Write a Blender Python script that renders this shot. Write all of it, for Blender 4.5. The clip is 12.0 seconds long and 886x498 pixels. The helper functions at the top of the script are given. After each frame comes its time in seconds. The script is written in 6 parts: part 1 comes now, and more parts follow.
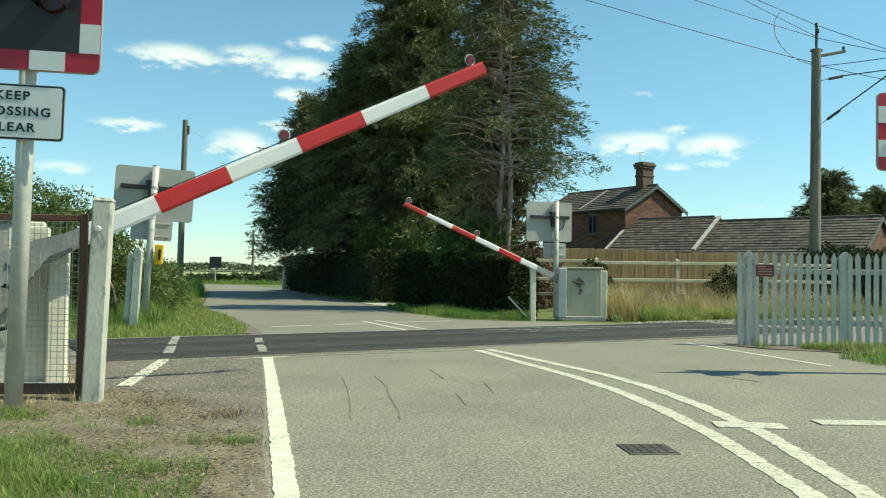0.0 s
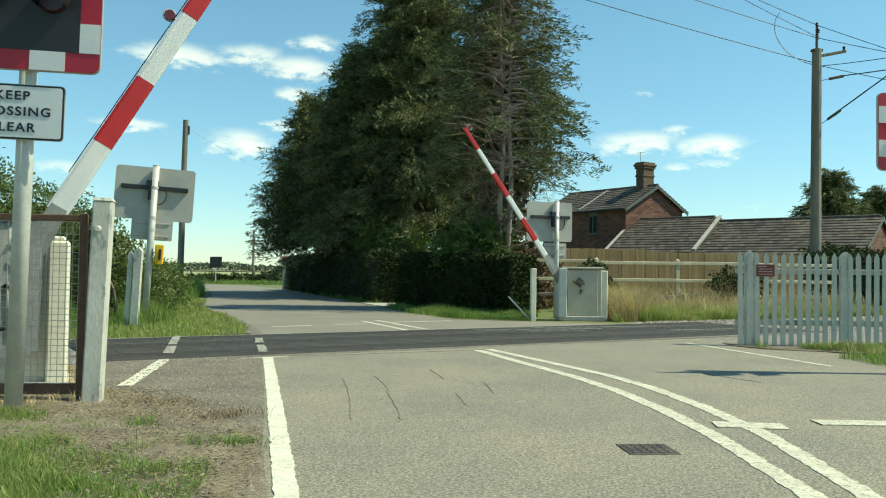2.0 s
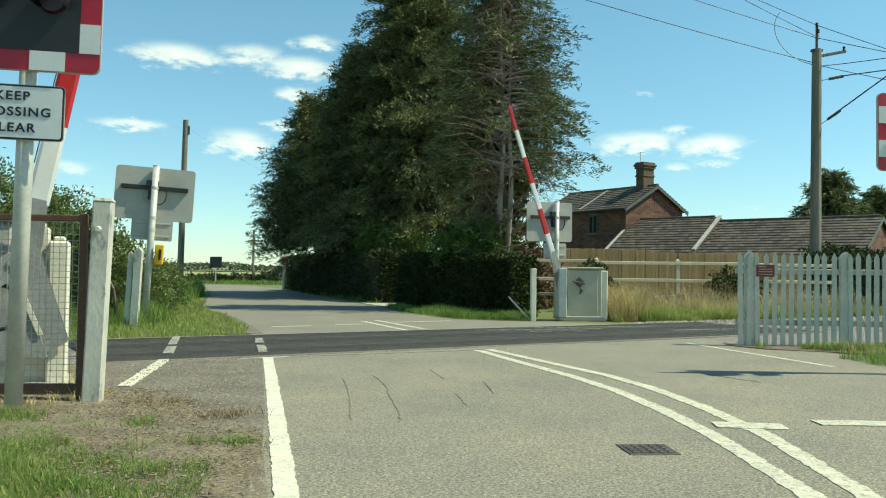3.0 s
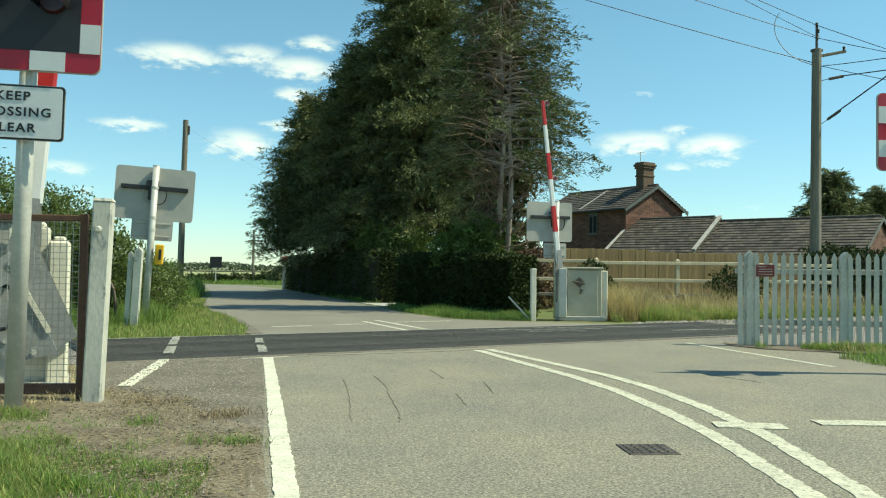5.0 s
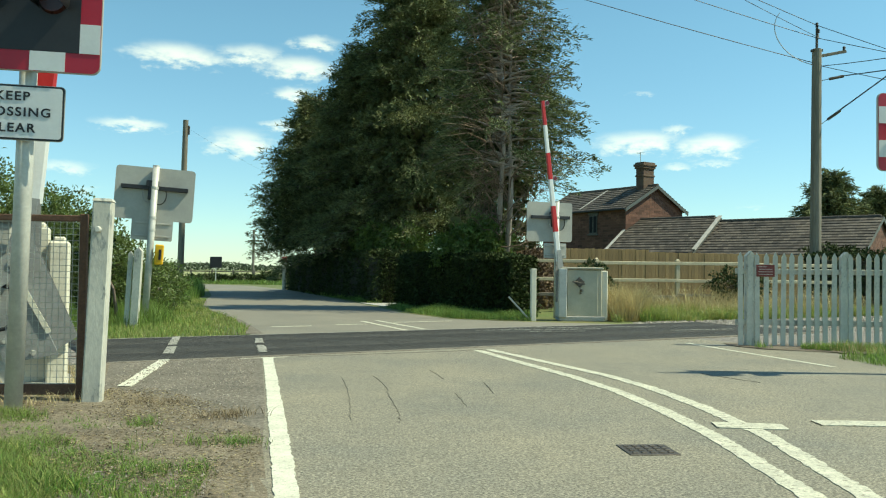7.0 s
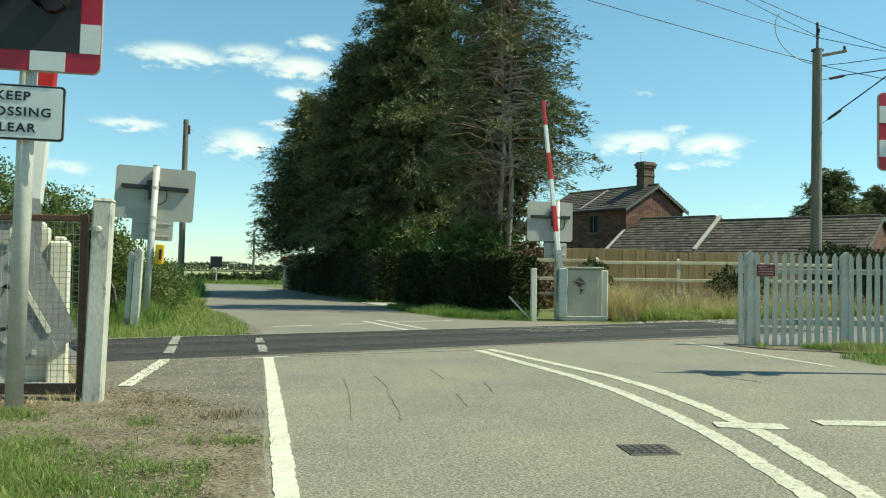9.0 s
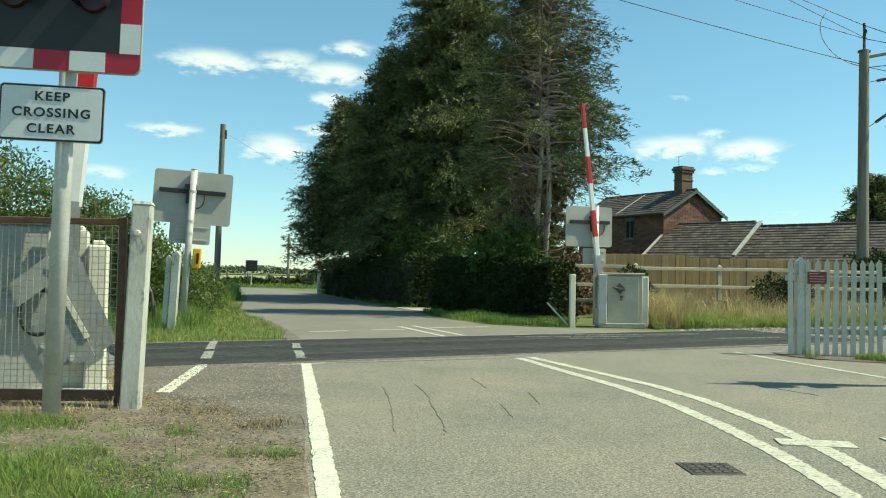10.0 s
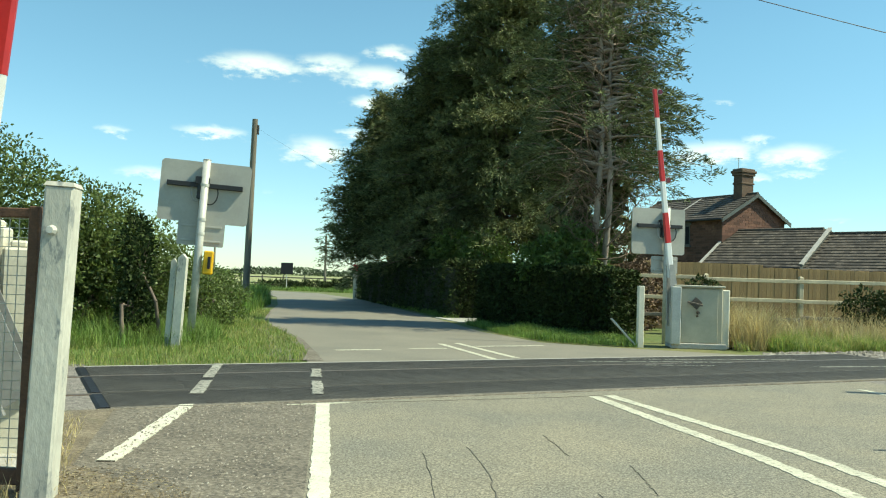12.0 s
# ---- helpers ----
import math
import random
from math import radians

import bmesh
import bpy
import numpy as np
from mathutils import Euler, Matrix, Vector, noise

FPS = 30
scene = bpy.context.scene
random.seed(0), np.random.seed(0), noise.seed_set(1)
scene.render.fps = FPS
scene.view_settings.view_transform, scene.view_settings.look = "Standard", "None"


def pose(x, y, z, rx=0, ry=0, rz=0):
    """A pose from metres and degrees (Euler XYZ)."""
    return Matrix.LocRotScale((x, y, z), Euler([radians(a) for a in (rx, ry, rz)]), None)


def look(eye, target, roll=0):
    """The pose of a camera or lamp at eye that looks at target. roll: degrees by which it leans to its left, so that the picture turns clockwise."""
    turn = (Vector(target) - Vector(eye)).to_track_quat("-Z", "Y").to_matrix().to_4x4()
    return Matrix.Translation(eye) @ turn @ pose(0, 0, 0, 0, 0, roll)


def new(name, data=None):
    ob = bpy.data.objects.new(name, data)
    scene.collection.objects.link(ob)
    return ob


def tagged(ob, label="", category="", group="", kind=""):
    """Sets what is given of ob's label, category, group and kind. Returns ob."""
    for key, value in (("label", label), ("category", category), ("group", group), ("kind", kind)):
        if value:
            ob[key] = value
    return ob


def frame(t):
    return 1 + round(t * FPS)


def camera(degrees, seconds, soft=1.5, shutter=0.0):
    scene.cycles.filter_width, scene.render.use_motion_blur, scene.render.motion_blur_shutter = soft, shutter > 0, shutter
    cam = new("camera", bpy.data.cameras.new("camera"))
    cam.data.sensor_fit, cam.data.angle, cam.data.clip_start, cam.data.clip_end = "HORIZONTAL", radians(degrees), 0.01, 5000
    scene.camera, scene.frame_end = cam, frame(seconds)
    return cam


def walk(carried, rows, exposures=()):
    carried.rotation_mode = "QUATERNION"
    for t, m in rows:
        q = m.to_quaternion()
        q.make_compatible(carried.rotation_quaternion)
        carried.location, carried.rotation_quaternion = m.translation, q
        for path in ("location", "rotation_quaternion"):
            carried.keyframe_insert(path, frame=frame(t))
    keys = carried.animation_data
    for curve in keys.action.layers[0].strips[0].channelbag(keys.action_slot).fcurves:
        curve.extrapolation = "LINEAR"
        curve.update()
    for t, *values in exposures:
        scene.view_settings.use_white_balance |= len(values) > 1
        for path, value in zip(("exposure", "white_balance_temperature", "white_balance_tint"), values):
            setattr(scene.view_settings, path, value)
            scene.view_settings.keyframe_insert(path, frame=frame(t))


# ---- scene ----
cam = camera(56.0, 12.0, soft=1.15)
PATH = [
    (0, (-1.943, 2.528, 1.17), (-1.651, 4.506, 1.225), 0.8),
    (0.5, (-1.943, 2.528, 1.169), (-1.652, 4.506, 1.225), 0.8),
    (1, (-1.941, 2.522, 1.171), (-1.65, 4.5, 1.226), 0.8),
    (1.5, (-1.94, 2.523, 1.17), (-1.65, 4.501, 1.226), 0.8),
    (2, (-1.94, 2.53, 1.17), (-1.649, 4.508, 1.225), 0.8),
    (2.5, (-1.941, 2.53, 1.171), (-1.65, 4.508, 1.226), 0.8),
    (3, (-1.94, 2.529, 1.172), (-1.649, 4.507, 1.227), 0.8),
    (5, (-1.941, 2.525, 1.172), (-1.65, 4.503, 1.227), 0.8),
    (5.5, (-1.942, 2.526, 1.173), (-1.651, 4.504, 1.228), 0.8),
    (6, (-1.943, 2.526, 1.174), (-1.651, 4.504, 1.228), 0.8),
    (6.5, (-1.943, 2.528, 1.173), (-1.652, 4.506, 1.227), 0.8),
    (7, (-1.941, 2.531, 1.174), (-1.65, 4.509, 1.229), 0.8),
    (9, (-1.94, 2.531, 1.176), (-1.65, 4.509, 1.23), 0.8),
    (9.5, (-1.951, 2.549, 1.177), (-1.672, 4.529, 1.237), 0.8),
    (10, (-2.014, 2.792, 1.188), (-1.802, 4.779, 1.252), 1.1),
    (10.5, (-2.032, 3.162, 1.199), (-1.869, 5.154, 1.256), 0.9),
    (11, (-2.047, 3.688, 1.2), (-1.912, 5.683, 1.258), 1.5),
    (11.5, (-2.032, 4.4, 1.221), (-1.907, 6.395, 1.287), 2.2),
    (12, (-1.952, 5.348, 1.303), (-1.833, 7.343, 1.374), 1.9),
]
walk(cam, [(t, look(eye, target, roll)) for t, eye, target, roll in PATH],
     exposures=[(0, 0.27, 6900, -8.0), (9.5, 0.27, 6900, -8.0), (10.5, 0.27, 6900, -8.0), (12, 0.42, 6900, -8.0)])

# ---------------------------------------------------------------- light
SUN_AZ, SUN_EL = 100.0, 52.0        # degrees clockwise from +y, degrees up
_a, _e = radians(SUN_AZ), radians(SUN_EL)
SUN_DIR = Vector((math.sin(_a) * math.cos(_e), math.cos(_a) * math.cos(_e), math.sin(_e)))
sun_data = bpy.data.lights.new("sun", "SUN")
sun_data.energy, sun_data.angle, sun_data.color = 5.0, radians(0.55), (1.0, 0.93, 0.80)
sun = new("sun", sun_data)
sun.matrix_world = look(SUN_DIR * 100, (0, 0, 0))

# clouds: azimuth, elevation, half width, half height (degrees), strength
CLOUDS = [(-9.6, 13.8, 3.6, 0.9, 1.0), (-4.8, 14.2, 2.6, 0.8, 0.9), (-1.9, 13.5, 3.0, 0.9, 1.0),
          (-0.4, 15.2, 1.9, 0.6, 0.9), (-1.9, 11.8, 2.1, 0.6, 0.9), (-12.6, 9.2, 2.6, 0.5, 0.95),
          (-5.4, 8.4, 2.7, 1.1, 1.0), (-3.0, 9.7, 1.8, 0.4, 0.8), (-16.2, 6.2, 2.4, 0.6, 0.8),
          (-3.6, 5.9, 1.6, 0.3, 0.4), (21.6, 8.8, 3.2, 0.9, 1.0), (26.2, 8.5, 2.8, 0.9, 1.0),
          (23.9, 9.6, 1.4, 0.4, 0.8), (24.0, 7.2, 1.3, 0.3, 0.7), (26.4, 7.3, 1.5, 0.35, 0.7),
          (21.7, 12.0, 1.0, 0.3, 0.6), (-18.6, 8.8, 1.4, 0.4, 0.7), (-9.0, 5.5, 1.9, 0.3, 0.35),
          (28.5, 4.5, 2.0, 0.3, 0.4), (-14.5, 4.9, 1.8, 0.4, 0.5)]


def make_world():
    w = bpy.data.worlds.new("sky")
    scene.world = w
    w.use_nodes = True
    nt = w.node_tree
    nt.nodes.clear()
    N, L = nt.nodes.new, nt.links.new
    out, bg = N("ShaderNodeOutputWorld"), N("ShaderNodeBackground")
    sky = N("ShaderNodeTexSky")
    sky.sky_type, sky.sun_disc = "NISHITA", False
    sky.sun_elevation, sky.sun_rotation = radians(SUN_EL), radians(SUN_AZ)
    sky.air_density, sky.dust_density, sky.ozone_density = 1.0, 0.05, 1.0
    bg.inputs[1].default_value = 0.126

    def m(op, a, b=None, c=None):
        n = N("ShaderNodeMath")
        n.operation = op
        for i, v in enumerate((a, b, c)):
            if v is None:
                continue
            if isinstance(v, (int, float)):
                n.inputs[i].default_value = v
            else:
                L(v, n.inputs[i])
        return n.outputs[0]
    tc, sep = N("ShaderNodeTexCoord"), N("ShaderNodeSeparateXYZ")
    L(tc.outputs["Generated"], sep.inputs[0])
    az = m("MULTIPLY", m("ARCTAN2", sep.outputs[0], sep.outputs[1]), 57.2958)
    el = m("MULTIPLY", m("ARCSINE", sep.outputs[2]), 57.2958)
    comb = N("ShaderNodeCombineXYZ")
    L(az, comb.inputs[0])
    L(m("MULTIPLY", el, 2.2), comb.inputs[1])

    def noise_tex(scale, detail):
        n = N("ShaderNodeTexNoise")
        n.inputs["Scale"].default_value, n.inputs["Detail"].default_value = scale, detail
        n.inputs["Roughness"].default_value = 0.62
        L(comb.outputs[0], n.inputs["Vector"])
        return n
    n1, n2 = noise_tex(0.75, 8), noise_tex(0.28, 3)
    azw = m("ADD", az, m("MULTIPLY", m("SUBTRACT", n2.outputs[0], 0.5), 3.0))
    elw = m("ADD", el, m("MULTIPLY", m("SUBTRACT", n1.outputs[0], 0.5), 1.5))
    total = None
    for a0, e0, ra, re, s in CLOUDS:
        dx = m("DIVIDE", m("SUBTRACT", azw, a0), ra * 0.92)
        dy = m("DIVIDE", m("SUBTRACT", elw, e0), re * 0.92)
        d = m("ADD", m("MULTIPLY", dx, dx), m("MULTIPLY", dy, dy))
        g = m("MULTIPLY", m("EXPONENT", m("MULTIPLY", d, -0.9)), s)
        total = g if total is None else m("MAXIMUM", total, g)
    ramp = N("ShaderNodeMapRange")
    ramp.interpolation_type = "SMOOTHSTEP"
    ramp.inputs["From Min"].default_value, ramp.inputs["From Max"].default_value = 0.26, 1.12
    L(m("ADD", total, m("MULTIPLY", m("SUBTRACT", n1.outputs[0], 0.5), 1.15)), ramp.inputs["Value"])
    fac = m("MULTIPLY", m("MULTIPLY", ramp.outputs[0], m("MINIMUM", m("MULTIPLY", total, 6.0), 1.0)), 0.85)
    mix = N("ShaderNodeMix")
    mix.data_type = "RGBA"
    L(fac, mix.inputs[0])
    tone = N("ShaderNodeMix")
    tone.data_type, tone.blend_type = "RGBA", "MULTIPLY"
    tone.inputs[0].default_value = 1.0
    low, hue = N("ShaderNodeMapRange"), N("ShaderNodeMix")
    low.inputs["From Min"].default_value, low.inputs["From Max"].default_value = 0.0, 16.0
    L(el, low.inputs["Value"])
    hue.data_type = "RGBA"
    hue.inputs[6].default_value, hue.inputs[7].default_value = (0.70, 0.87, 1.05, 1), (0.81, 1.06, 1.09, 1)
    L(low.outputs[0], hue.inputs[0])
    L(hue.outputs[2], tone.inputs[7])
    L(sky.outputs[0], tone.inputs[6])
    L(tone.outputs[2], mix.inputs[6])
    mix.inputs[7].default_value = (7.8, 7.9, 7.5, 1)
    L(mix.outputs[2], bg.inputs[0])
    L(bg.outputs[0], out.inputs[0])


make_world()

# ---------------------------------------------------------------- materials


def material(name, c1, c2=None, rough=0.7, metal=0.0, scale=6.0, fine=60.0, fine_amount=0.25, bump=0.2, bump_dist=0.01,
             spots=None, island=0.0, obrand=0.0, coat=0.0, spec=0.5, translucent=0.0, stretch=(1, 1, 1), spot_scale=9.0, spot_lo=0.6, speckle=0.0, speckle_scale=70.0):
    """Two colours mixed by a coarse noise, a fine grain on top, spots of wear, and a bump of the same grain."""
    mt = bpy.data.materials.new(name)
    mt.use_nodes = True
    nt = mt.node_tree
    N, L = nt.nodes.new, nt.links.new
    b = nt.nodes["Principled BSDF"]
    tc, mp = N("ShaderNodeTexCoord"), N("ShaderNodeMapping")
    mp.inputs["Scale"].default_value = stretch
    L(tc.outputs["Object"], mp.inputs[0])

    def tex(s, detail=5.0, r=0.6):
        n = N("ShaderNodeTexNoise")
        n.inputs["Scale"].default_value, n.inputs["Detail"].default_value, n.inputs["Roughness"].default_value = s, detail, r
        L(mp.outputs[0], n.inputs["Vector"])
        return n.outputs[0]

    def mixed(fac, a, c, mode="MIX"):
        n = N("ShaderNodeMix")
        n.data_type, n.blend_type = "RGBA", mode
        for sock, v in ((0, fac), (6, a), (7, c)):
            if isinstance(v, (int, float)):
                n.inputs[sock].default_value = v
            elif isinstance(v, tuple):
                n.inputs[sock].default_value = (*v[:3], 1)
            else:
                L(v, n.inputs[sock])
        return n.outputs[2]

    def ranged(v, lo, hi, a=0.0, c=1.0):
        n = N("ShaderNodeMapRange")
        for k, x in (("From Min", lo), ("From Max", hi), ("To Min", a), ("To Max", c)):
            n.inputs[k].default_value = x
        L(v, n.inputs["Value"])
        return n.outputs[0]
    c2 = c2 or tuple(0.72 * x for x in c1)
    col = mixed(ranged(tex(scale), 0.33, 0.67), c1, c2)
    grain = tex(fine, 3.0, 0.7)
    val = ranged(grain, 0.25, 0.75, 1 - fine_amount, 1 + fine_amount)
    hsv = N("ShaderNodeHueSaturation")
    L(col, hsv.inputs["Color"])
    L(val, hsv.inputs["Value"])
    col = hsv.outputs[0]
    if speckle:
        vo, sp = N("ShaderNodeTexVoronoi"), N("ShaderNodeSeparateColor")
        vo.inputs["Scale"].default_value = speckle_scale
        L(mp.outputs[0], vo.inputs["Vector"])
        L(vo.outputs["Color"], sp.inputs[0])
        h3 = N("ShaderNodeHueSaturation")
        L(col, h3.inputs["Color"])
        L(ranged(sp.outputs[0], 0, 1, 1 - speckle, 1 + speckle), h3.inputs["Value"])
        col = h3.outputs[0]
    if spots:
        col = mixed(ranged(tex(spot_scale, 6.0, 0.7), spot_lo, spot_lo + 0.08), col, spots)
    for amount, kind in ((island, "ShaderNodeNewGeometry"), (obrand, "ShaderNodeObjectInfo")):
        if amount:
            g = N(kind)
            h2 = N("ShaderNodeHueSaturation")
            L(col, h2.inputs["Color"])
            L(ranged(g.outputs["Random Per Island" if island and kind.endswith("Geometry") else "Random"], 0, 1, 1 - amount, 1 + amount), h2.inputs["Value"])
            col = h2.outputs[0]
    L(col, b.inputs["Base Color"])
    L(ranged(grain, 0.2, 0.8, max(rough - 0.12, 0.02), min(rough + 0.1, 1)), b.inputs["Roughness"])
    b.inputs["Metallic"].default_value = metal
    b.inputs["Specular IOR Level"].default_value = spec
    b.inputs["Coat Weight"].default_value = coat
    if bump:
        bm_ = N("ShaderNodeBump")
        bm_.inputs["Strength"].default_value, bm_.inputs["Distance"].default_value = bump, bump_dist
        L(grain, bm_.inputs["Height"])
        L(bm_.outputs[0], b.inputs["Normal"])
    if translucent:
        tr, ms = N("ShaderNodeBsdfTranslucent"), N("ShaderNodeMixShader")
        L(col, tr.inputs[0])
        ms.inputs[0].default_value = translucent
        L(b.outputs[0], ms.inputs[1])
        L(tr.outputs[0], ms.inputs[2])
        L(ms.outputs[0], nt.nodes["Material Output"].inputs[0])
    return mt


ASPHALT = material("asphalt", (0.248, 0.220, 0.157), (0.188, 0.176, 0.137), 0.88, scale=0.7, fine=60, fine_amount=1.0, bump=0.35, bump_dist=0.008, spots=(0.38, 0.345, 0.27), spot_scale=38, spot_lo=0.61, speckle=0.28, speckle_scale=62)
ASPHALT_FAR = material("asphalt_far", (0.235, 0.213, 0.165), (0.18, 0.167, 0.132), 0.88, scale=0.5, fine=30, fine_amount=0.3, bump=0.3)
ASPHALT_APRON = material("asphalt_apron", (0.19, 0.165, 0.125), (0.125, 0.108, 0.082), 0.92, scale=1.6, fine=26, fine_amount=0.7, bump=0.4, bump_dist=0.01, spots=(0.30, 0.265, 0.21), spot_scale=34, spot_lo=0.61, speckle=0.32, speckle_scale=50)
RUBBER = material("rubber", (0.040, 0.039, 0.036), (0.080, 0.077, 0.068), 0.8, scale=0.9, fine=40, fine_amount=0.35, bump=0.4)
LINE_FAINT = material("line_paint_faint", (0.40, 0.385, 0.32), (0.26, 0.25, 0.21), 0.85, scale=6, fine=60, fine_amount=0.4, bump=0.3, spots=(0.07, 0.067, 0.06), spot_scale=16, spot_lo=0.50)
CRACK = material("crack", (0.16, 0.145, 0.112), None, 0.95)
LINE = material("line_paint", (0.72, 0.69, 0.55), (0.56, 0.535, 0.42), 0.7, scale=5, fine=70, fine_amount=0.2, bump=0.4, spots=(0.32, 0.30, 0.23), spot_scale=30, spot_lo=0.565)
LINE_WORN = material("line_paint_worn", (0.62, 0.59, 0.45), (0.46, 0.44, 0.34), 0.8, scale=5, fine=60, fine_amount=0.3, bump=0.4, spots=(0.27, 0.25, 0.19), spot_scale=22, spot_lo=0.53)
SOIL = material("soil", (0.26, 0.215, 0.145), (0.14, 0.112, 0.075), 0.95, scale=2.6, fine=34, fine_amount=0.65, bump=0.8, bump_dist=0.03, spots=(0.10, 0.12, 0.04), spot_scale=3.5, spot_lo=0.6)
CLOD = material("dark_clods", (0.075, 0.06, 0.042), (0.13, 0.105, 0.075), 0.95, scale=9, fine=40, island=0.5)
FIELD = material("field_grass", (0.10, 0.145, 0.035), (0.17, 0.16, 0.06), 0.95, scale=0.25, fine=8, fine_amount=0.4, bump=0.6, bump_dist=0.05)
BALLAST = material("ballast", (0.30, 0.27, 0.23), (0.18, 0.16, 0.14), 0.95, scale=9, fine=22, fine_amount=0.5, bump=1.0, bump_dist=0.05)
GRASS = material("grass_blades", (0.125, 0.235, 0.04), (0.22, 0.29, 0.07), 0.65, scale=1.5, fine=5, fine_amount=0.2, bump=0, island=0.45, translucent=0.45)
GRASS_PALE = material("pale_grass_blades", (0.30, 0.34, 0.085), (0.36, 0.35, 0.13), 0.65, scale=1.5, fine=5, fine_amount=0.2, bump=0, island=0.4, translucent=0.45)
DRY_GRASS = material("dry_grass", (0.56, 0.46, 0.24), (0.40, 0.33, 0.15), 0.75, scale=1.1, fine=4, bump=0, island=0.35, translucent=0.3)
STRAW = material("dead_stalks", (0.26, 0.20, 0.115), (0.17, 0.13, 0.08), 0.85, scale=2, fine=8, bump=0, island=0.35)
LEAF = material("bush_leaves", (0.165, 0.215, 0.06), (0.10, 0.145, 0.04), 0.5, scale=0.8, fine=3, bump=0, island=0.45, translucent=0.42)
# leaf green darkened to carry the shade on the hedge faces
HEDGE = material("shaded_hedge_leaves", (0.034, 0.054, 0.016), (0.052, 0.07, 0.022), 0.7, spec=0.2, scale=0.9, fine=3, bump=0, island=0.5, translucent=0.08)
NEEDLE = material("conifer_sprays", (0.062, 0.09, 0.038), (0.205, 0.215, 0.092), 0.75, spec=0.2, scale=0.55, fine=2, bump=0, island=0.55, translucent=0.1)
DARK_LENS = material("dark_lens", (0.045, 0.012, 0.01), None, 0.2, bump=0.2, fine=80)
PALE_BARK = material("pale_bark", (0.43, 0.34, 0.27), (0.27, 0.21, 0.165), 0.9, scale=4, fine=20, fine_amount=0.35, bump=0.6, bump_dist=0.02, stretch=(1, 1, 0.25))
LEAF_BRIGHT = material("young_leaves", (0.15, 0.21, 0.05), (0.10, 0.16, 0.035), 0.5, scale=0.8, fine=3, bump=0, island=0.4, translucent=0.35)
CHIMNEY = material("chimney_brick", (0.135, 0.092, 0.06), (0.10, 0.06, 0.042), 0.9, scale=2.5, fine=14, fine_amount=0.35, bump=0.4)
TWIG = material("bare_twigs", (0.245, 0.17, 0.115), (0.14, 0.095, 0.065), 0.9, scale=3, fine=12, bump=0.2, island=0.3)
BARK = material("bark", (0.22, 0.17, 0.13), (0.12, 0.09, 0.07), 0.95, scale=5, fine=25, fine_amount=0.4, bump=0.7, bump_dist=0.02, stretch=(1, 1, 0.25))
WHITE = material("white_paint", (0.72, 0.675, 0.53), (0.60, 0.56, 0.45), 0.5, scale=3, fine=40, fine_amount=0.08, bump=0.15, spots=(0.36, 0.36, 0.33), spot_scale=11, spot_lo=0.66, stretch=(1, 1, 0.5))
WHITE_OLD = material("weathered_white_paint", (0.60, 0.575, 0.48), (0.45, 0.435, 0.37), 0.65, scale=4, fine=35, fine_amount=0.15, bump=0.3, spots=(0.26, 0.27, 0.25), spot_scale=9, spot_lo=0.56, stretch=(1, 1, 0.4))
BOOM_WHITE = material("boom_white", (0.76, 0.76, 0.73), (0.68, 0.68, 0.66), 0.4, scale=2, fine=30, fine_amount=0.05, bump=0.05)
BOOM_RED = material("boom_red", (0.52, 0.022, 0.022), (0.42, 0.018, 0.02), 0.4, scale=2, fine=30, fine_amount=0.08, bump=0.05)
SIGN_WHITE = material("sign_white", (0.70, 0.71, 0.69), (0.62, 0.63, 0.62), 0.4, scale=2, fine=30, fine_amount=0.04, bump=0.03)
SIGN_RED = material("sign_red", (0.42, 0.012, 0.03), (0.36, 0.01, 0.03), 0.4, scale=2, fine=30, fine_amount=0.05, bump=0.03)
SIGN_BLACK = material("sign_black", (0.012, 0.012, 0.014), (0.02, 0.02, 0.022), 0.5, scale=2, fine=30, bump=0.03)
SIGN_BACK = material("sign_back_grey", (0.42, 0.41, 0.36), (0.35, 0.34, 0.30), 0.55, scale=2.5, fine=25, fine_amount=0.06, bump=0.05)
GALV = material("galvanised_steel", (0.58, 0.565, 0.50), (0.46, 0.45, 0.40), 0.5, 0.12, scale=5, fine=30, fine_amount=0.12, bump=0.1)
GREY_STEEL = material("grey_steel", (0.33, 0.33, 0.31), (0.24, 0.24, 0.23), 0.55, 0.2, scale=4, fine=25, fine_amount=0.15, bump=0.15, spots=(0.2, 0.13, 0.08), spot_scale=12, spot_lo=0.7)
CABINET = material("cabinet_paint", (0.50, 0.455, 0.335), (0.40, 0.365, 0.27), 0.5, scale=2.5, fine=25, fine_amount=0.06, bump=0.1, spots=(0.3, 0.26, 0.2), spot_scale=6, spot_lo=0.68)
RUST = material("rusty_steel", (0.10, 0.055, 0.035), (0.16, 0.085, 0.05), 0.85, scale=8, fine=40, fine_amount=0.3, bump=0.4)
WIRE = material("mesh_wire", (0.5, 0.5, 0.44), None, 0.5, 0.4, bump=0)
CAB_WHITE = material("dull_white_paint", (0.47, 0.46, 0.40), (0.36, 0.355, 0.31), 0.6, scale=2.2, fine=30, fine_amount=0.12, bump=0.1, spots=(0.25, 0.24, 0.2), spot_scale=5, spot_lo=0.62)
CABLE = material("black_cable", (0.012, 0.012, 0.012), None, 0.6, bump=0)
CABLE_GREY = material("grey_cable", (0.40, 0.40, 0.38), None, 0.6, bump=0)
YELLOW = material("yellow_plastic", (0.75, 0.42, 0.01), (0.65, 0.36, 0.01), 0.45, fine_amount=0.05, bump=0.05)
RED_LENS = material("red_lens", (0.14, 0.008, 0.01), None, 0.12, coat=0.6, bump=0.2, fine=80)
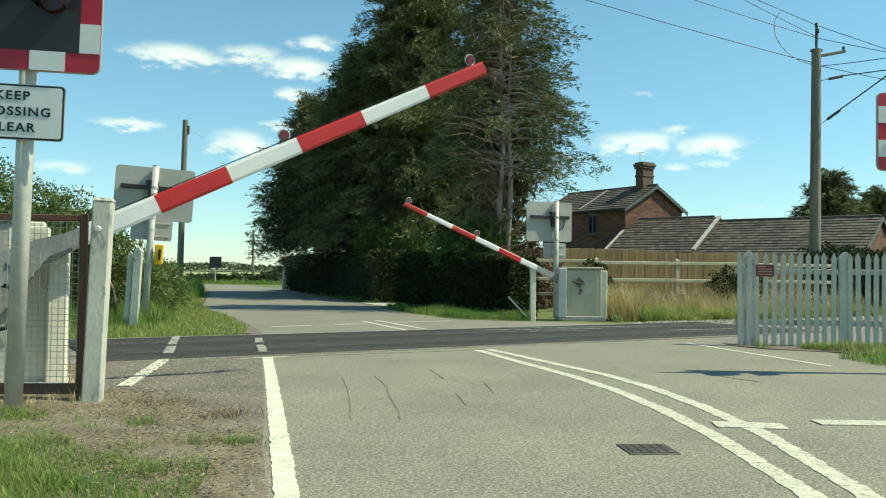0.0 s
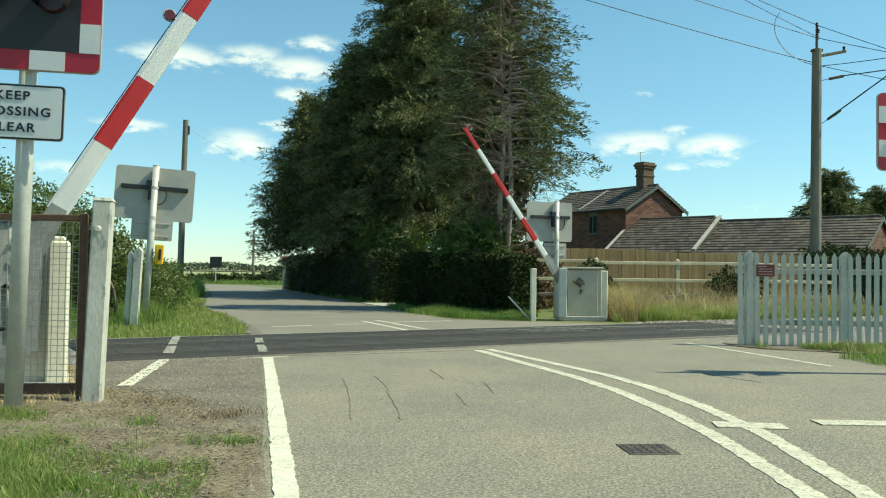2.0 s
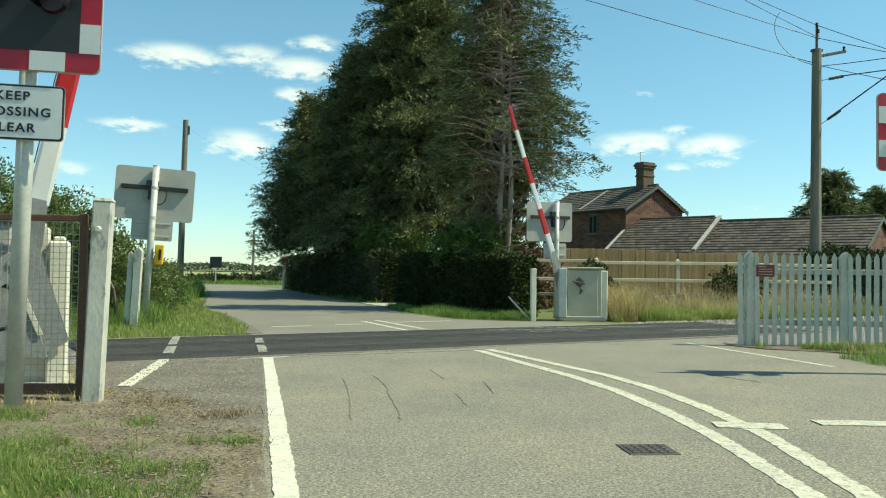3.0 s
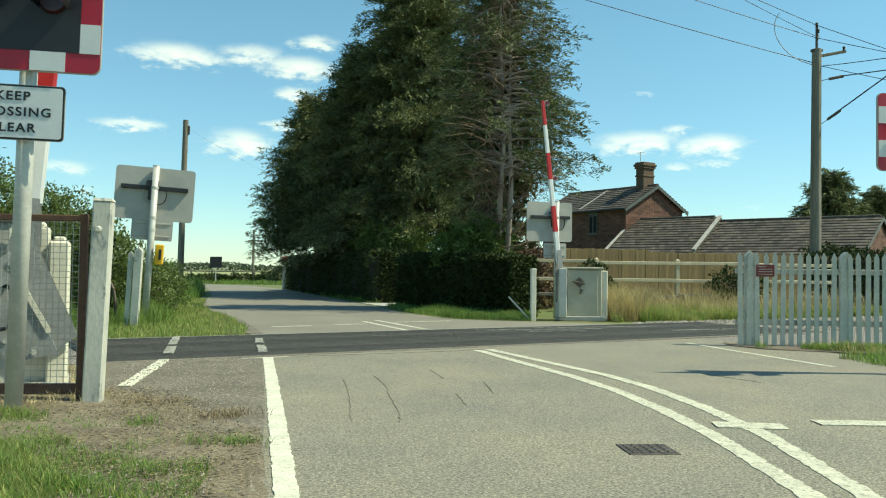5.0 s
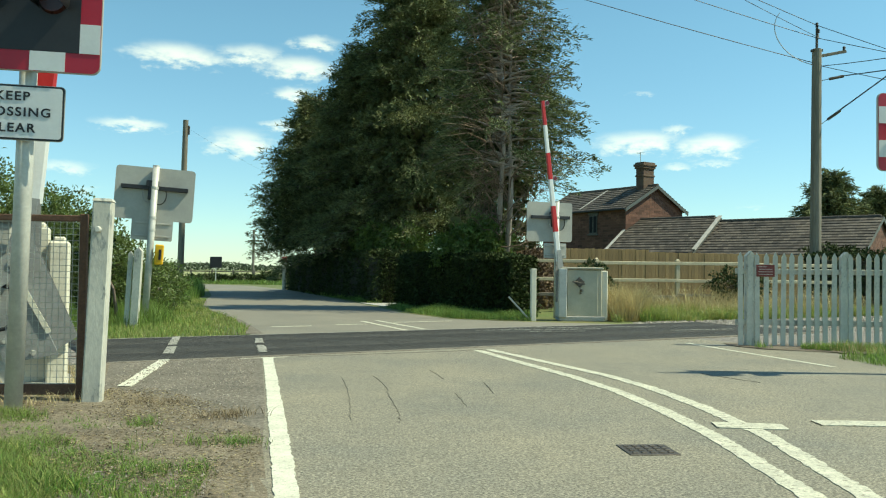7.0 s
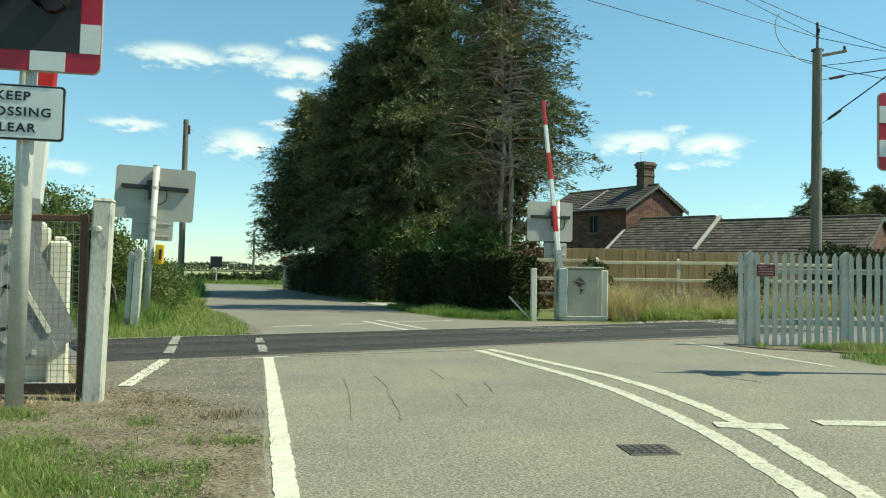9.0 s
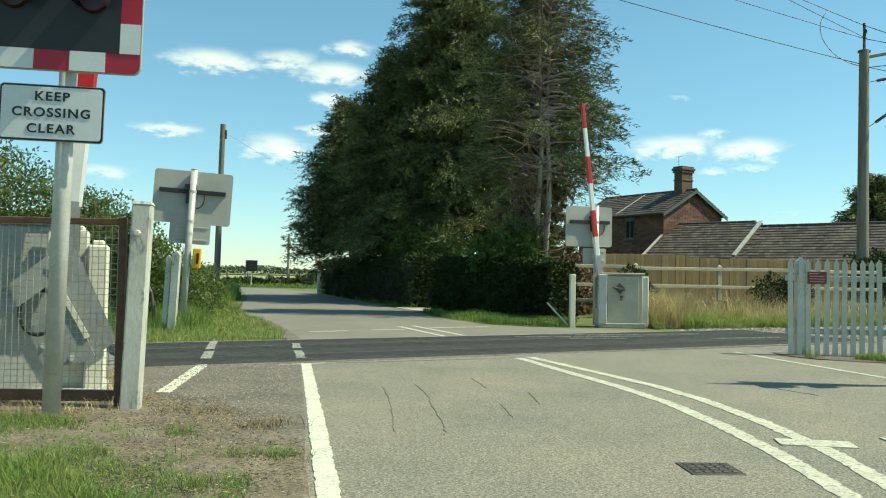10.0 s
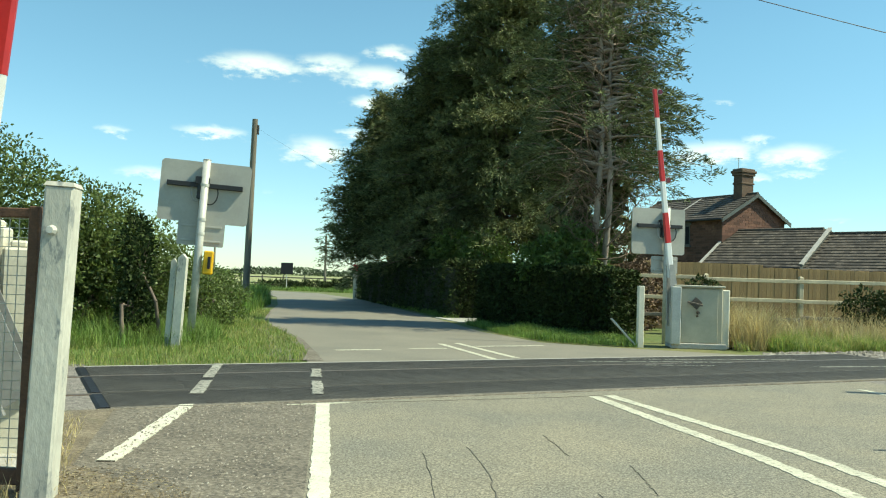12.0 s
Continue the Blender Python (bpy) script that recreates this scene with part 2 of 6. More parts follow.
AMBER_LENS = material("amber_lens", (0.11, 0.035, 0.01), None, 0.15, coat=0.6, bump=0.2, fine=80)
TIMBER = material("fence_timber", (0.33, 0.22, 0.10), (0.235, 0.155, 0.072), 0.8, scale=2.5, fine=18, fine_amount=0.2, bump=0.3, stretch=(3, 3, 0.5), obrand=0.18)
TIMBER_PALE = material("pale_rail_timber", (0.58, 0.50, 0.34), (0.46, 0.39, 0.26), 0.8, scale=2.5, fine=18, fine_amount=0.15, bump=0.3, obrand=0.1)
TIMBER_GREY = material("grey_timber", (0.22, 0.19, 0.15), (0.15, 0.13, 0.10), 0.85, scale=2.5, fine=18, fine_amount=0.2, bump=0.3, obrand=0.1)
POLE_WOOD = material("pole_wood", (0.24, 0.215, 0.165), (0.15, 0.135, 0.105), 0.85, scale=3, fine=20, fine_amount=0.3, bump=0.4, stretch=(1, 1, 0.1))
MORTAR = material("mortar", (0.16, 0.10, 0.07), None, 0.95)
TILE = material("roof_tile", (0.098, 0.079, 0.06), (0.062, 0.052, 0.042), 0.85, scale=0.9, fine=9, fine_amount=0.35, bump=0.3, island=0.45, spots=(0.27, 0.24, 0.18), spot_scale=9.0, spot_lo=0.60)
VERGE = material("verge_mortar", (0.50, 0.47, 0.42), (0.36, 0.34, 0.30), 0.9, scale=5, fine=20)
BARGE = material("bargeboard", (0.10, 0.11, 0.10), None, 0.6)
GLASS = material("window_glass", (0.02, 0.022, 0.025), None, 0.6, spec=0.05, bump=0, fine_amount=0)
IRON = material("cast_iron", (0.07, 0.06, 0.05), (0.12, 0.10, 0.08), 0.6, 0.5, scale=12, fine=60, fine_amount=0.3, bump=0.3)
RAIL_STEEL = material("rail_steel", (0.35, 0.30, 0.26), (0.22, 0.14, 0.09), 0.4, 0.7, scale=4, fine=30)
CONCRETE = material("concrete", (0.46, 0.44, 0.39), (0.36, 0.34, 0.30), 0.9, scale=3, fine=30, fine_amount=0.2, bump=0.3)
RED_PLATE = material("red_plate", (0.20, 0.035, 0.03), (0.16, 0.03, 0.026), 0.5, bump=0.05)
PALE_BAR = material("pale_bar", (0.55, 0.42, 0.38), None, 0.6, bump=0)
BLUE_PLATE = material("blue_plate", (0.03, 0.10, 0.45), None, 0.5, bump=0.05)
FAR_TREES = material("far_trees", (0.05, 0.075, 0.035), (0.075, 0.10, 0.05), 0.9, scale=0.1, fine=0.8, fine_amount=0.4, bump=0)
FAR_FIELD = material("ripe_field", (0.36, 0.33, 0.15), (0.22, 0.25, 0.09), 0.95, scale=0.02, fine=0.3, bump=0)

# ---------------------------------------------------------------- mesh helpers


def to_mesh(name, bm, mat, smooth=False):
    me = bpy.data.meshes.new(name)
    bmesh.ops.recalc_face_normals(bm, faces=bm.faces)
    bm.to_mesh(me)
    bm.free()
    for mt in (mat if isinstance(mat, (list, tuple)) else [mat]):
        me.materials.append(mt)
    if smooth:
        for p in me.polygons:
            p.use_smooth = True
    return me


def part(name, bm, mat, parent, label="", smooth=False):
    ob = new(name, to_mesh(name, bm, mat, smooth))
    ob.parent = parent
    return tagged(ob, label)


def thing(name, label, category, m=None, group="", kind=""):
    ob = new(name)
    ob.empty_display_size = 0.2
    if m is not None:
        ob.matrix_basis = m
    return tagged(ob, label, category, group, kind)


def solid(name, bm, mat, label="", category="", kind="", group="", m=None, smooth=False):
    ob = new(name, to_mesh(name, bm, mat, smooth))
    if m is not None:
        ob.matrix_basis = m
    return tagged(ob, label, category, group, kind)


def box(bm, c, s, rz=0.0, bevel=0.0, rx=0.0, ry=0.0):
    """A box of size s round c, turned, with bevelled edges."""
    r = bmesh.ops.create_cube(bm, size=1.0, matrix=pose(*c, rx, ry, rz) @ Matrix.Diagonal((*s, 1)))
    if bevel:
        es = list({e for v in r["verts"] for e in v.link_edges})
        bmesh.ops.bevel(bm, geom=es, offset=bevel, segments=1, affect="EDGES")
    return bm


def rod(bm, p, q, r0, r1=None, seg=10):
    """A round bar from p to q."""
    p, q = Vector(p), Vector(q)
    d = q - p
    m = Matrix.Translation((p + q) / 2) @ d.to_track_quat("Z", "Y").to_matrix().to_4x4()
    bmesh.ops.create_cone(bm, cap_ends=True, segments=seg, radius1=r0, radius2=r0 if r1 is None else r1, depth=d.length, matrix=m)
    return bm


def pipe(bm, pts, r, seg=6):
    """A bent round bar through pts, in one skin."""
    pts = [Vector(p) for p in pts]
    rings = []
    side = None
    for i, p in enumerate(pts):
        d = (pts[min(i + 1, len(pts) - 1)] - pts[max(i - 1, 0)]).normalized()
        ref = side if side is not None else (Vector((0, 0, 1)) if abs(d.z) < 0.9 else Vector((1, 0, 0))).cross(d)
        side = (ref - d * ref.dot(d)).normalized()
        up = d.cross(side)
        rings.append([bm.verts.new(p + side * (r * math.cos(a)) + up * (r * math.sin(a))) for a in [2 * math.pi * k / seg for k in range(seg)]])
    for a, b in zip(rings[:-1], rings[1:]):
        for k in range(seg):
            bm.faces.new((a[k], a[(k + 1) % seg], b[(k + 1) % seg], b[k]))
    bm.faces.new(rings[0][::-1])
    bm.faces.new(rings[-1])
    return bm


def B():
    return bmesh.new()


def prism(bm, outline, depth, m):
    """An outline in x and z, given depth along y, placed by m."""
    n = len(outline)
    a = [bm.verts.new(m @ Vector((x, -depth / 2, z))) for x, z in outline]
    b = [bm.verts.new(m @ Vector((x, depth / 2, z))) for x, z in outline]
    bm.faces.new(a)
    bm.faces.new(b[::-1])
    for i in range(n):
        bm.faces.new((a[i], b[i], b[(i + 1) % n], a[(i + 1) % n]))
    return bm


def round_rect(w, h, r, seg=5):
    out = []
    for cx, cz, a0 in ((w / 2 - r, h / 2 - r, 0), (-w / 2 + r, h / 2 - r, 90), (-w / 2 + r, -h / 2 + r, 180), (w / 2 - r, -h / 2 + r, 270)):
        for i in range(seg + 1):
            a = radians(a0 + 90 * i / seg)
            out.append((cx + r * math.cos(a), cz + r * math.sin(a)))
    return out


def sheet(bm, outline, z, thick=0.0):
    """A flat piece on the ground, with its edge going down."""
    top = [bm.verts.new((x, y, z)) for x, y in outline]
    bm.faces.new(top)
    if thick:
        low = [bm.verts.new((x, y, z - thick)) for x, y in outline]
        n = len(top)
        for i in range(n):
            bm.faces.new((top[i], low[i], low[(i + 1) % n], top[(i + 1) % n]))
    return bm


def ribbon(bm, left, right, z, thick=0.0):
    """A strip between two lines with equal numbers of points."""
    l = [bm.verts.new((x, y, z)) for x, y in left]
    r = [bm.verts.new((x, y, z)) for x, y in right]
    for i in range(len(l) - 1):
        bm.faces.new((l[i], r[i], r[i + 1], l[i + 1]))
    if thick:
        for row in (l, r):
            low = [bm.verts.new((v.co.x, v.co.y, z - thick)) for v in row]
            for i in range(len(row) - 1):
                bm.faces.new((row[i], row[i + 1], low[i + 1], low[i]))
    return bm


def stroke(bm, pts, w, z, rough=0.0, step=0.05, w2=None):
    """A painted line along pts with slightly ragged edges."""
    dense = []
    for (x0, y0), (x1, y1) in zip(pts[:-1], pts[1:]):
        n = max(1, int(math.hypot(x1 - x0, y1 - y0) / step))
        dense += [(x0 + (x1 - x0) * i / n, y0 + (y1 - y0) * i / n) for i in range(n)]
    dense.append(pts[-1])
    lft, rgt = [], []
    for i, (x, y) in enumerate(dense):
        a, b = dense[max(i - 1, 0)], dense[min(i + 1, len(dense) - 1)]
        d = math.hypot(b[0] - a[0], b[1] - a[1])
        nx, ny = -(b[1] - a[1]) / d, (b[0] - a[0]) / d
        ww = w + (0 if w2 is None else (w2 - w) * i / max(1, len(dense) - 1))
        j, k = random.uniform(-rough, rough), random.uniform(-rough, rough)
        lft.append((x + nx * (ww / 2 + j), y + ny * (ww / 2 + j)))
        rgt.append((x - nx * (ww / 2 + k), y - ny * (ww / 2 + k)))
    return ribbon(bm, lft, rgt, z, max(0.004, z - 0.001))


RNG = np.random.default_rng(7)


def unit(v):
    return v / np.maximum(np.linalg.norm(v, axis=1, keepdims=True), 1e-9)


def cards_mesh(name, P, D, length, width, mat, bend=0.0):
    """Many small leaves: a folded diamond at each P along D, turned at random about it."""
    n = len(P)
    D = unit(D)
    S = unit(np.cross(D, unit(RNG.normal(size=(n, 3)))))
    U = np.cross(S, D)
    length, width = np.broadcast_to(length, n)[:, None], np.broadcast_to(width, n)[:, None]
    V = np.empty((n, 4, 3))
    V[:, 0] = P
    V[:, 1] = P + D * length * 0.5 + S * width * 0.5 + U * width * 0.15
    V[:, 2] = P + D * length - U * bend * length
    V[:, 3] = P + D * length * 0.5 - S * width * 0.5 + U * width * 0.15
    me = bpy.data.meshes.new(name)
    me.vertices.add(4 * n)
    me.vertices.foreach_set("co", V.ravel())
    me.loops.add(4 * n)
    me.loops.foreach_set("vertex_index", np.arange(4 * n))
    me.polygons.add(n)
    me.polygons.foreach_set("loop_start", np.arange(n) * 4)
    me.polygons.foreach_set("loop_total", np.full(n, 4))
    me.update()
    me.materials.append(mat)
    return me


def blades(name, xy, h, w, lean, mat, z0=0.0):
    """Blades of grass: a thin bent triangle pair at each place."""
    n = len(xy)
    a = RNG.uniform(0, 2 * np.pi, n)
    d = np.stack([np.cos(a), np.sin(a)], 1)
    side = np.stack([-d[:, 1], d[:, 0]], 1)
    lump = np.array([noise.noise(Vector((x * 0.9, y * 0.9, 1.0))) + 0.6 * noise.noise(Vector((x * 2.7, y * 2.7, 4.0))) for x, y in xy])
    hh = h * RNG.uniform(0.45, 1.15, n) * np.clip(1 + 0.9 * lump, 0.35, 1.9)
    ll = hh * lean * RNG.uniform(0.2, 1.4, n)
    V = np.empty((n, 5, 3))
    for k, (f, s) in enumerate(((0, 1), (0, -1), (0.55, -0.75), (0.55, 0.75), (1, 0))):
        V[:, k, :2] = xy + d * (ll * f * f)[:, None] + side * (w * 0.5 * s * np.ones(n))[:, None]
        V[:, k, 2] = z0 + hh * f
    me = bpy.data.meshes.new(name)
    me.vertices.add(5 * n)
    me.vertices.foreach_set("co", V.ravel())
    idx = (np.arange(n)[:, None] * 5 + np.array([0, 1, 2, 3, 3, 2, 4])).ravel()
    me.loops.add(7 * n)
    me.loops.foreach_set("vertex_index", idx)
    me.polygons.add(2 * n)
    st = np.stack([np.arange(n) * 7, np.arange(n) * 7 + 4], 1).ravel()
    me.polygons.foreach_set("loop_start", st)
    me.polygons.foreach_set("loop_total", np.tile([4, 3], n))
    me.update()
    me.materials.append(mat)
    return me


def scatter(poly, n):
    """n random places inside a polygon."""
    poly = np.array(poly)
    lo, hi = poly.min(0), poly.max(0)
    out = np.empty((0, 2))
    while len(out) < n:
        p = RNG.uniform(lo, hi, (n * 2, 2))
        inside = np.zeros(len(p), bool)
        j = len(poly) - 1
        for i in range(len(poly)):
            a, b = poly[i], poly[j]
            c = (a[1] > p[:, 1]) != (b[1] > p[:, 1])
            with np.errstate(divide="ignore", invalid="ignore"):
                xs = (b[0] - a[0]) * (p[:, 1] - a[1]) / (b[1] - a[1]) + a[0]
            inside ^= c & (p[:, 0] < xs)
            j = i
        out = np.vstack([out, p[inside]])
    return out[:n]


# the track runs along TU; TN points over it, away from the waiting traffic
TU, TN = Vector((0.9171, 0.3987, 0)), Vector((-0.3987, 0.9171, 0))
TRACK_DEG = math.degrees(math.atan2(TU.y, TU.x))


def tp(s, n, z=0.0):
    return TU * s + TN * n + Vector((0, 0, z))


def tp2(s, n):
    v = tp(s, n)
    return (v.x, v.y)


NEAR_N, FAR_N, MID_N = 13.99, 17.37, 15.68

# ---------------------------------------------------------------- ground and road
bm = B()
sheet(bm, [(-1500, -600), (1500, -600), (1500, 3200), (-1500, 3200)], -0.014)
solid("ground", bm, FIELD, "flat green and straw-coloured fenland fields", "ground", "structure")

ROAD_L = [(-5.4, -14), (-2.5, 0), (-2.28, 7), (-2.5, 10), (-4.0, 10.9), (-4.25, 13.45)]
ROAD_R = [(3.4, -14), (5.2, 0), (5.9, 7), (6.2, 10), (6.4, 13.2), (5.0, 17.2)]
bm = B()
ribbon(bm, ROAD_L, ROAD_R, 0.0, 0.06)
solid("road", bm, ASPHALT, "worn pale grey asphalt road before the crossing", "road", "structure")
bm = B()
sheet(bm, [(-2.3, 8.2), (-2.37, 9.6), (-2.69, 13.95), tp2(1.05, 13.97), (-4.3, 11.6), (-3.95, 10.75), (-3.3, 10.2), (-2.75, 8.9)], 0.003, 0.05)
solid("apron", bm, ASPHALT_APRON, "gritty brown asphalt apron beside the road edge line", "pavement", "structure")

FAR_L = [(-3.15, 17.75), (-3.35, 19.3), (-3.9, 22.2), (-5.4, 27.7), (-6.1, 34), (-6.6, 40), (-8.3, 52), (-11.5, 60), (-19, 67), (-34, 72)]
FAR_R = [(5.2, 21.3), (2.5, 22.4), (1.3, 23.2), (0.35, 26.2), (-0.4, 32), (-1.7, 40), (-3.9, 53), (-7, 63.5), (-16, 71.5), (-33, 77)]
bm = B()
ribbon(bm, FAR_L, FAR_R, 0.0, 0.06)
solid("road_beyond", bm, ASPHALT_FAR, "grey country road bending away beyond the crossing", "road", "structure")

# bare gravelly shoulder along the far road's left edge
bm = B()
ribbon(bm, [(-3.75, 18.0), (-3.95, 19.3), (-4.35, 22.2), (-5.75, 27.7), (-6.35, 34)], [(-2.95, 18.1), (-3.15, 19.3), (-3.7, 22.2), (-5.25, 27.7), (-6.0, 34)], 0.005, 0.03)
solid("road_shoulder", bm, ASPHALT_APRON, "brown gravelly road shoulder beside the grass", "road edge", "structure")

# concrete beams along both sides of the crossing deck
for n, nm in ((NEAR_N - 0.06, "near"), (FAR_N + 0.07, "far")):
    bm = B()
    v = tp(8.35, n, -0.035)
    box(bm, v, (14.4, 0.12 if nm == "near" else 0.14, 0.09), TRACK_DEG, 0.008)
    solid("kerb_beam", bm, ASPHALT_APRON if nm == "near" else CONCRETE, "flush concrete edge beam along the crossing deck", "kerb", "structure")

# stony ground between the road edge and the track
bm = B()
sheet(bm, [tp2(8.0, 12.6), tp2(12.0, 11.0), tp2(45, 11.0), tp2(45, 14.2), tp2(8.0, 14.2)], -0.008)
solid("track_side", bm, BALLAST, "stony brown ground beside the track", "ground", "structure")

# rails with their sleepers and ballast
bm = B()
for s0, s1 in ((-70, 1.2), (15.4, 90)):
    a, b, c, d = tp2(s0, MID_N - 2.2), tp2(s1, MID_N - 2.2), tp2(s1, MID_N + 2.2), tp2(s0, MID_N + 2.2)
    sheet(bm, [a, b, c, d], -0.004)
solid("ballast_bed", bm, BALLAST, "grey-brown stone railway ballast", "ballast", "structure")


def rail():
    bm = B()
    prof = [(-0.07, -0.15), (0.07, -0.15), (0.07, -0.138), (0.012, -0.125), (0.012, -0.04), (0.035, -0.03), (0.035, 0.0), (-0.035, 0.0), (-0.035, -0.03), (-0.012, -0.04), (-0.012, -0.125), (-0.07, -0.138)]
    prism(bm, prof, 150, Matrix.Rotation(radians(90), 4, "Z"))
    return to_mesh("rail", bm, RAIL_STEEL)


track = thing("railway_track", "single steel railway track on timber sleepers across the road", "track", Matrix.Translation(tp(5, MID_N)) @ pose(0, 0, 0, 0, 0, TRACK_DEG))
rail_me = rail()
for off in (-0.752, 0.752):
    r = new("rail", rail_me)
    r.parent, r.matrix_basis = track, pose(0, off, 0.008)
sl = B()
box(sl, (0, 0, -0.10), (0.25, 2.6, 0.16), 0, 0.01)
sl_me = to_mesh("sleeper", sl, TIMBER_GREY)
for i in range(-45, 60):
    s = i * 0.7
    if -4.4 < s < 10.8:
        continue
    o = new("sleeper", sl_me)
    o.parent, o.matrix_basis = track, pose(s, 0, -0.0)

# rubber deck panels: two outer rows, one inner row between the rails
deck = thing("crossing_deck", "black ribbed rubber level crossing deck panels", "crossing deck", Matrix.Translation(tp(0, MID_N)) @ pose(0, 0, 0, 0, 0, TRACK_DEG), kind="structure")


def panel_mesh(w, d):
    bm = B()
    box(bm, (0, 0, -0.028), (w - 0.0015, d, 0.06), 0, 0.006)
    n = int(d / 0.055)
    for k in range(n):
        box(bm, (0, -d / 2 + (k + 0.5) * d / n, 0.0035), (w - 0.002, 0.022, 0.007))
    return to_mesh("panel", bm, RUBBER)


PW = 14.4 / 16
outer, inner = panel_mesh(PW, 0.90), panel_mesh(PW, 1.35)
for i in range(16):
    s = 1.15 + (i + 0.5) * PW
    for me, n in ((outer, -1.24), (inner, 0), (outer, 1.24)):
        o = new("panel", me)
        o.parent, o.matrix_basis = deck, pose(s, n, 0.012 + random.uniform(-0.0006, 0.0006), random.uniform(-0.03, 0.03), 0, 0)
for n in (-1.24, 0, 1.24):
    bm = B()
    dd = 1.35 if n == 0 else 0.9
    prism(bm, [(0, -0.1), (0, 0.012), (-0.08, 0.012), (-0.42, -0.14), (-0.42, -0.18)], dd, pose(1.15, n, 0))
    part("deflector_plate", bm, SIGN_BLACK, deck, "sloping black end plate")

# painted lines
def line_thing(name, strokes, mat, label, rough=0.008, z=0.005):
    bm = B()
    for st in strokes:
        pts, w = st[0], st[1]
        stroke(bm, pts, w, z, rough, w2=st[2] if len(st) > 2 else None)
    return solid(name, bm, mat, label, "road marking", "structure")


line_thing("edge_line", [([(-5.0, -14), (-3.5, -7), (-2.35, 0), (-2.02, 4), (-2.09, 6.95), (-2.30, 9.82), (-2.52, 12.77), (-2.61, 13.85)], 0.13)], LINE, "solid cream edge line worn ragged at its sides", 0.008, 0.0065)
line_thing("edge_line_cap", [([(-2.95, 13.72), (-2.35, 13.98)], 0.05)], LINE_WORN, "faint cross mark at the end of the edge line")
line_thing("footway_line", [([(-3.82, 11.1), (-3.87, 13.45)], 0.13), ([(-3.88, 13.5), (-3.91, 13.85)], 0.13)], LINE, "short white footway line leading onto the deck", z=0.013)
line_thing("footway_line_on_deck", [([(-3.95, 14.2), (-4.08, 15.3)], 0.13), ([(-4.12, 15.55), (-4.31, 17.1)], 0.12)], LINE_FAINT, "scuffed white footway line on the deck", z=0.026)
line_thing("edge_line_on_deck", [([(-2.70, 14.4), (-2.82, 15.5)], 0.12), ([(-2.86, 15.9), (-2.95, 16.8)], 0.12)], LINE_FAINT, "faded edge line on the deck", 0.02, 0.026)
line_thing("centre_line", [([(0.42, 14.9), (0.66, 13.3), (0.93, 11.7), (1.03, 10.6), (1.02, 9.4), (0.92, 8.2), (0.68, 6.7), (0.3, 5.0), (-0.3, 2.6), (-1.4, -4), (-3.0, -14)], 0.14)], LINE_WORN, "curving worn white centre line", 0.012)
line_thing("centre_line_double", [([(0.62, 15.0), (1.0, 13.4), (1.37, 11.8), (1.47, 10.8), (1.46, 9.6), (1.34, 8.3), (1.0, 6.7), (0.6, 5.0), (0.0, 2.6), (-1.1, -4), (-2.7, -14)], 0.14)], LINE_WORN, "second curving worn white centre line", 0.012)
line_thing("stop_dash", [([(1.14, 8.72), (1.66, 8.58)], 0.24)], LINE_WORN, "short worn white cross dash", z=0.009)
line_thing("stop_dash", [([(2.02, 8.74), (2.75, 8.62)], 0.22)], LINE_WORN, "short worn white cross dash", z=0.009)
line_thing("road_edge_line", [([(4.36, 16.2), (4.44, 15.2), (4.56, 14.1), (4.72, 12.6)], 0.10)], LINE_WORN, "thin white line along the road edge by the picket fence")
line_thing("far_centre_line", [([(-0.95, 22.0), (-0.2, 19.0)], 0.12), ([(-0.6, 22.3), (0.2, 19.4)], 0.12), ([(-1.6, 20.7), (-0.9, 20.95)], 0.10), ([(-2.9, 19.95), (-2.1, 20.3)], 0.10), ([(-0.3, 21.6), (1.2, 22.3)], 0.09)], LINE_WORN, "worn white markings beyond the crossing")
line_thing("deck_marks", [([tp2(8.6, 16.9), tp2(11.4, 16.3)], 0.03), ([tp2(9.6, 17.1), tp2(13.2, 16.5)], 0.03), ([tp2(9.4, 16.2), tp2(10.6, 15.9)], 0.03), ([tp2(12.4, 15.4), tp2(14.2, 15.2)], 0.04)], LINE_FAINT, "faded white marks on the deck", z=0.026)

# cracks and sealed joints in the asphalt
def crack(pts, w):
    bm = B()
    dense = []
    for (x0, y0), (x1, y1) in zip(pts[:-1], pts[1:]):
        for i in range(9):
            dense.append((x0 + (x1 - x0) * i / 9 + random.uniform(-0.012, 0.012), y0 + (y1 - y0) * i / 9))
    stroke(bm, dense, w * 0.45, 0.0045, w * 0.3, 0.05)
    solid("road_crack", bm, CRACK, "thin dark crack in the asphalt", "crack", "structure")


crack([(-1.33, 11.85), (-1.26, 11.05), (-1.28, 10.2), (-1.27, 9.6), (-1.31, 8.9)], 0.013)
crack([(-1.67, 11.6), (-1.65, 10.2), (-1.68, 9.0)], 0.007)
crack([(-0.19, 11.3), (-0.22, 10.9), (-0.26, 10.4)], 0.007)
crack([(-0.62, 12.4), (-0.58, 11.5)], 0.006)
crack([(-0.62, 10.5), (-0.66, 9.6)], 0.006)
crack([(-2.2, 14.0), (0.0, 14.75), (0.6, 15.05)], 0.012)
crack([(2.6, 12.0), (2.75, 11.5), (2.9, 11.1)], 0.014)

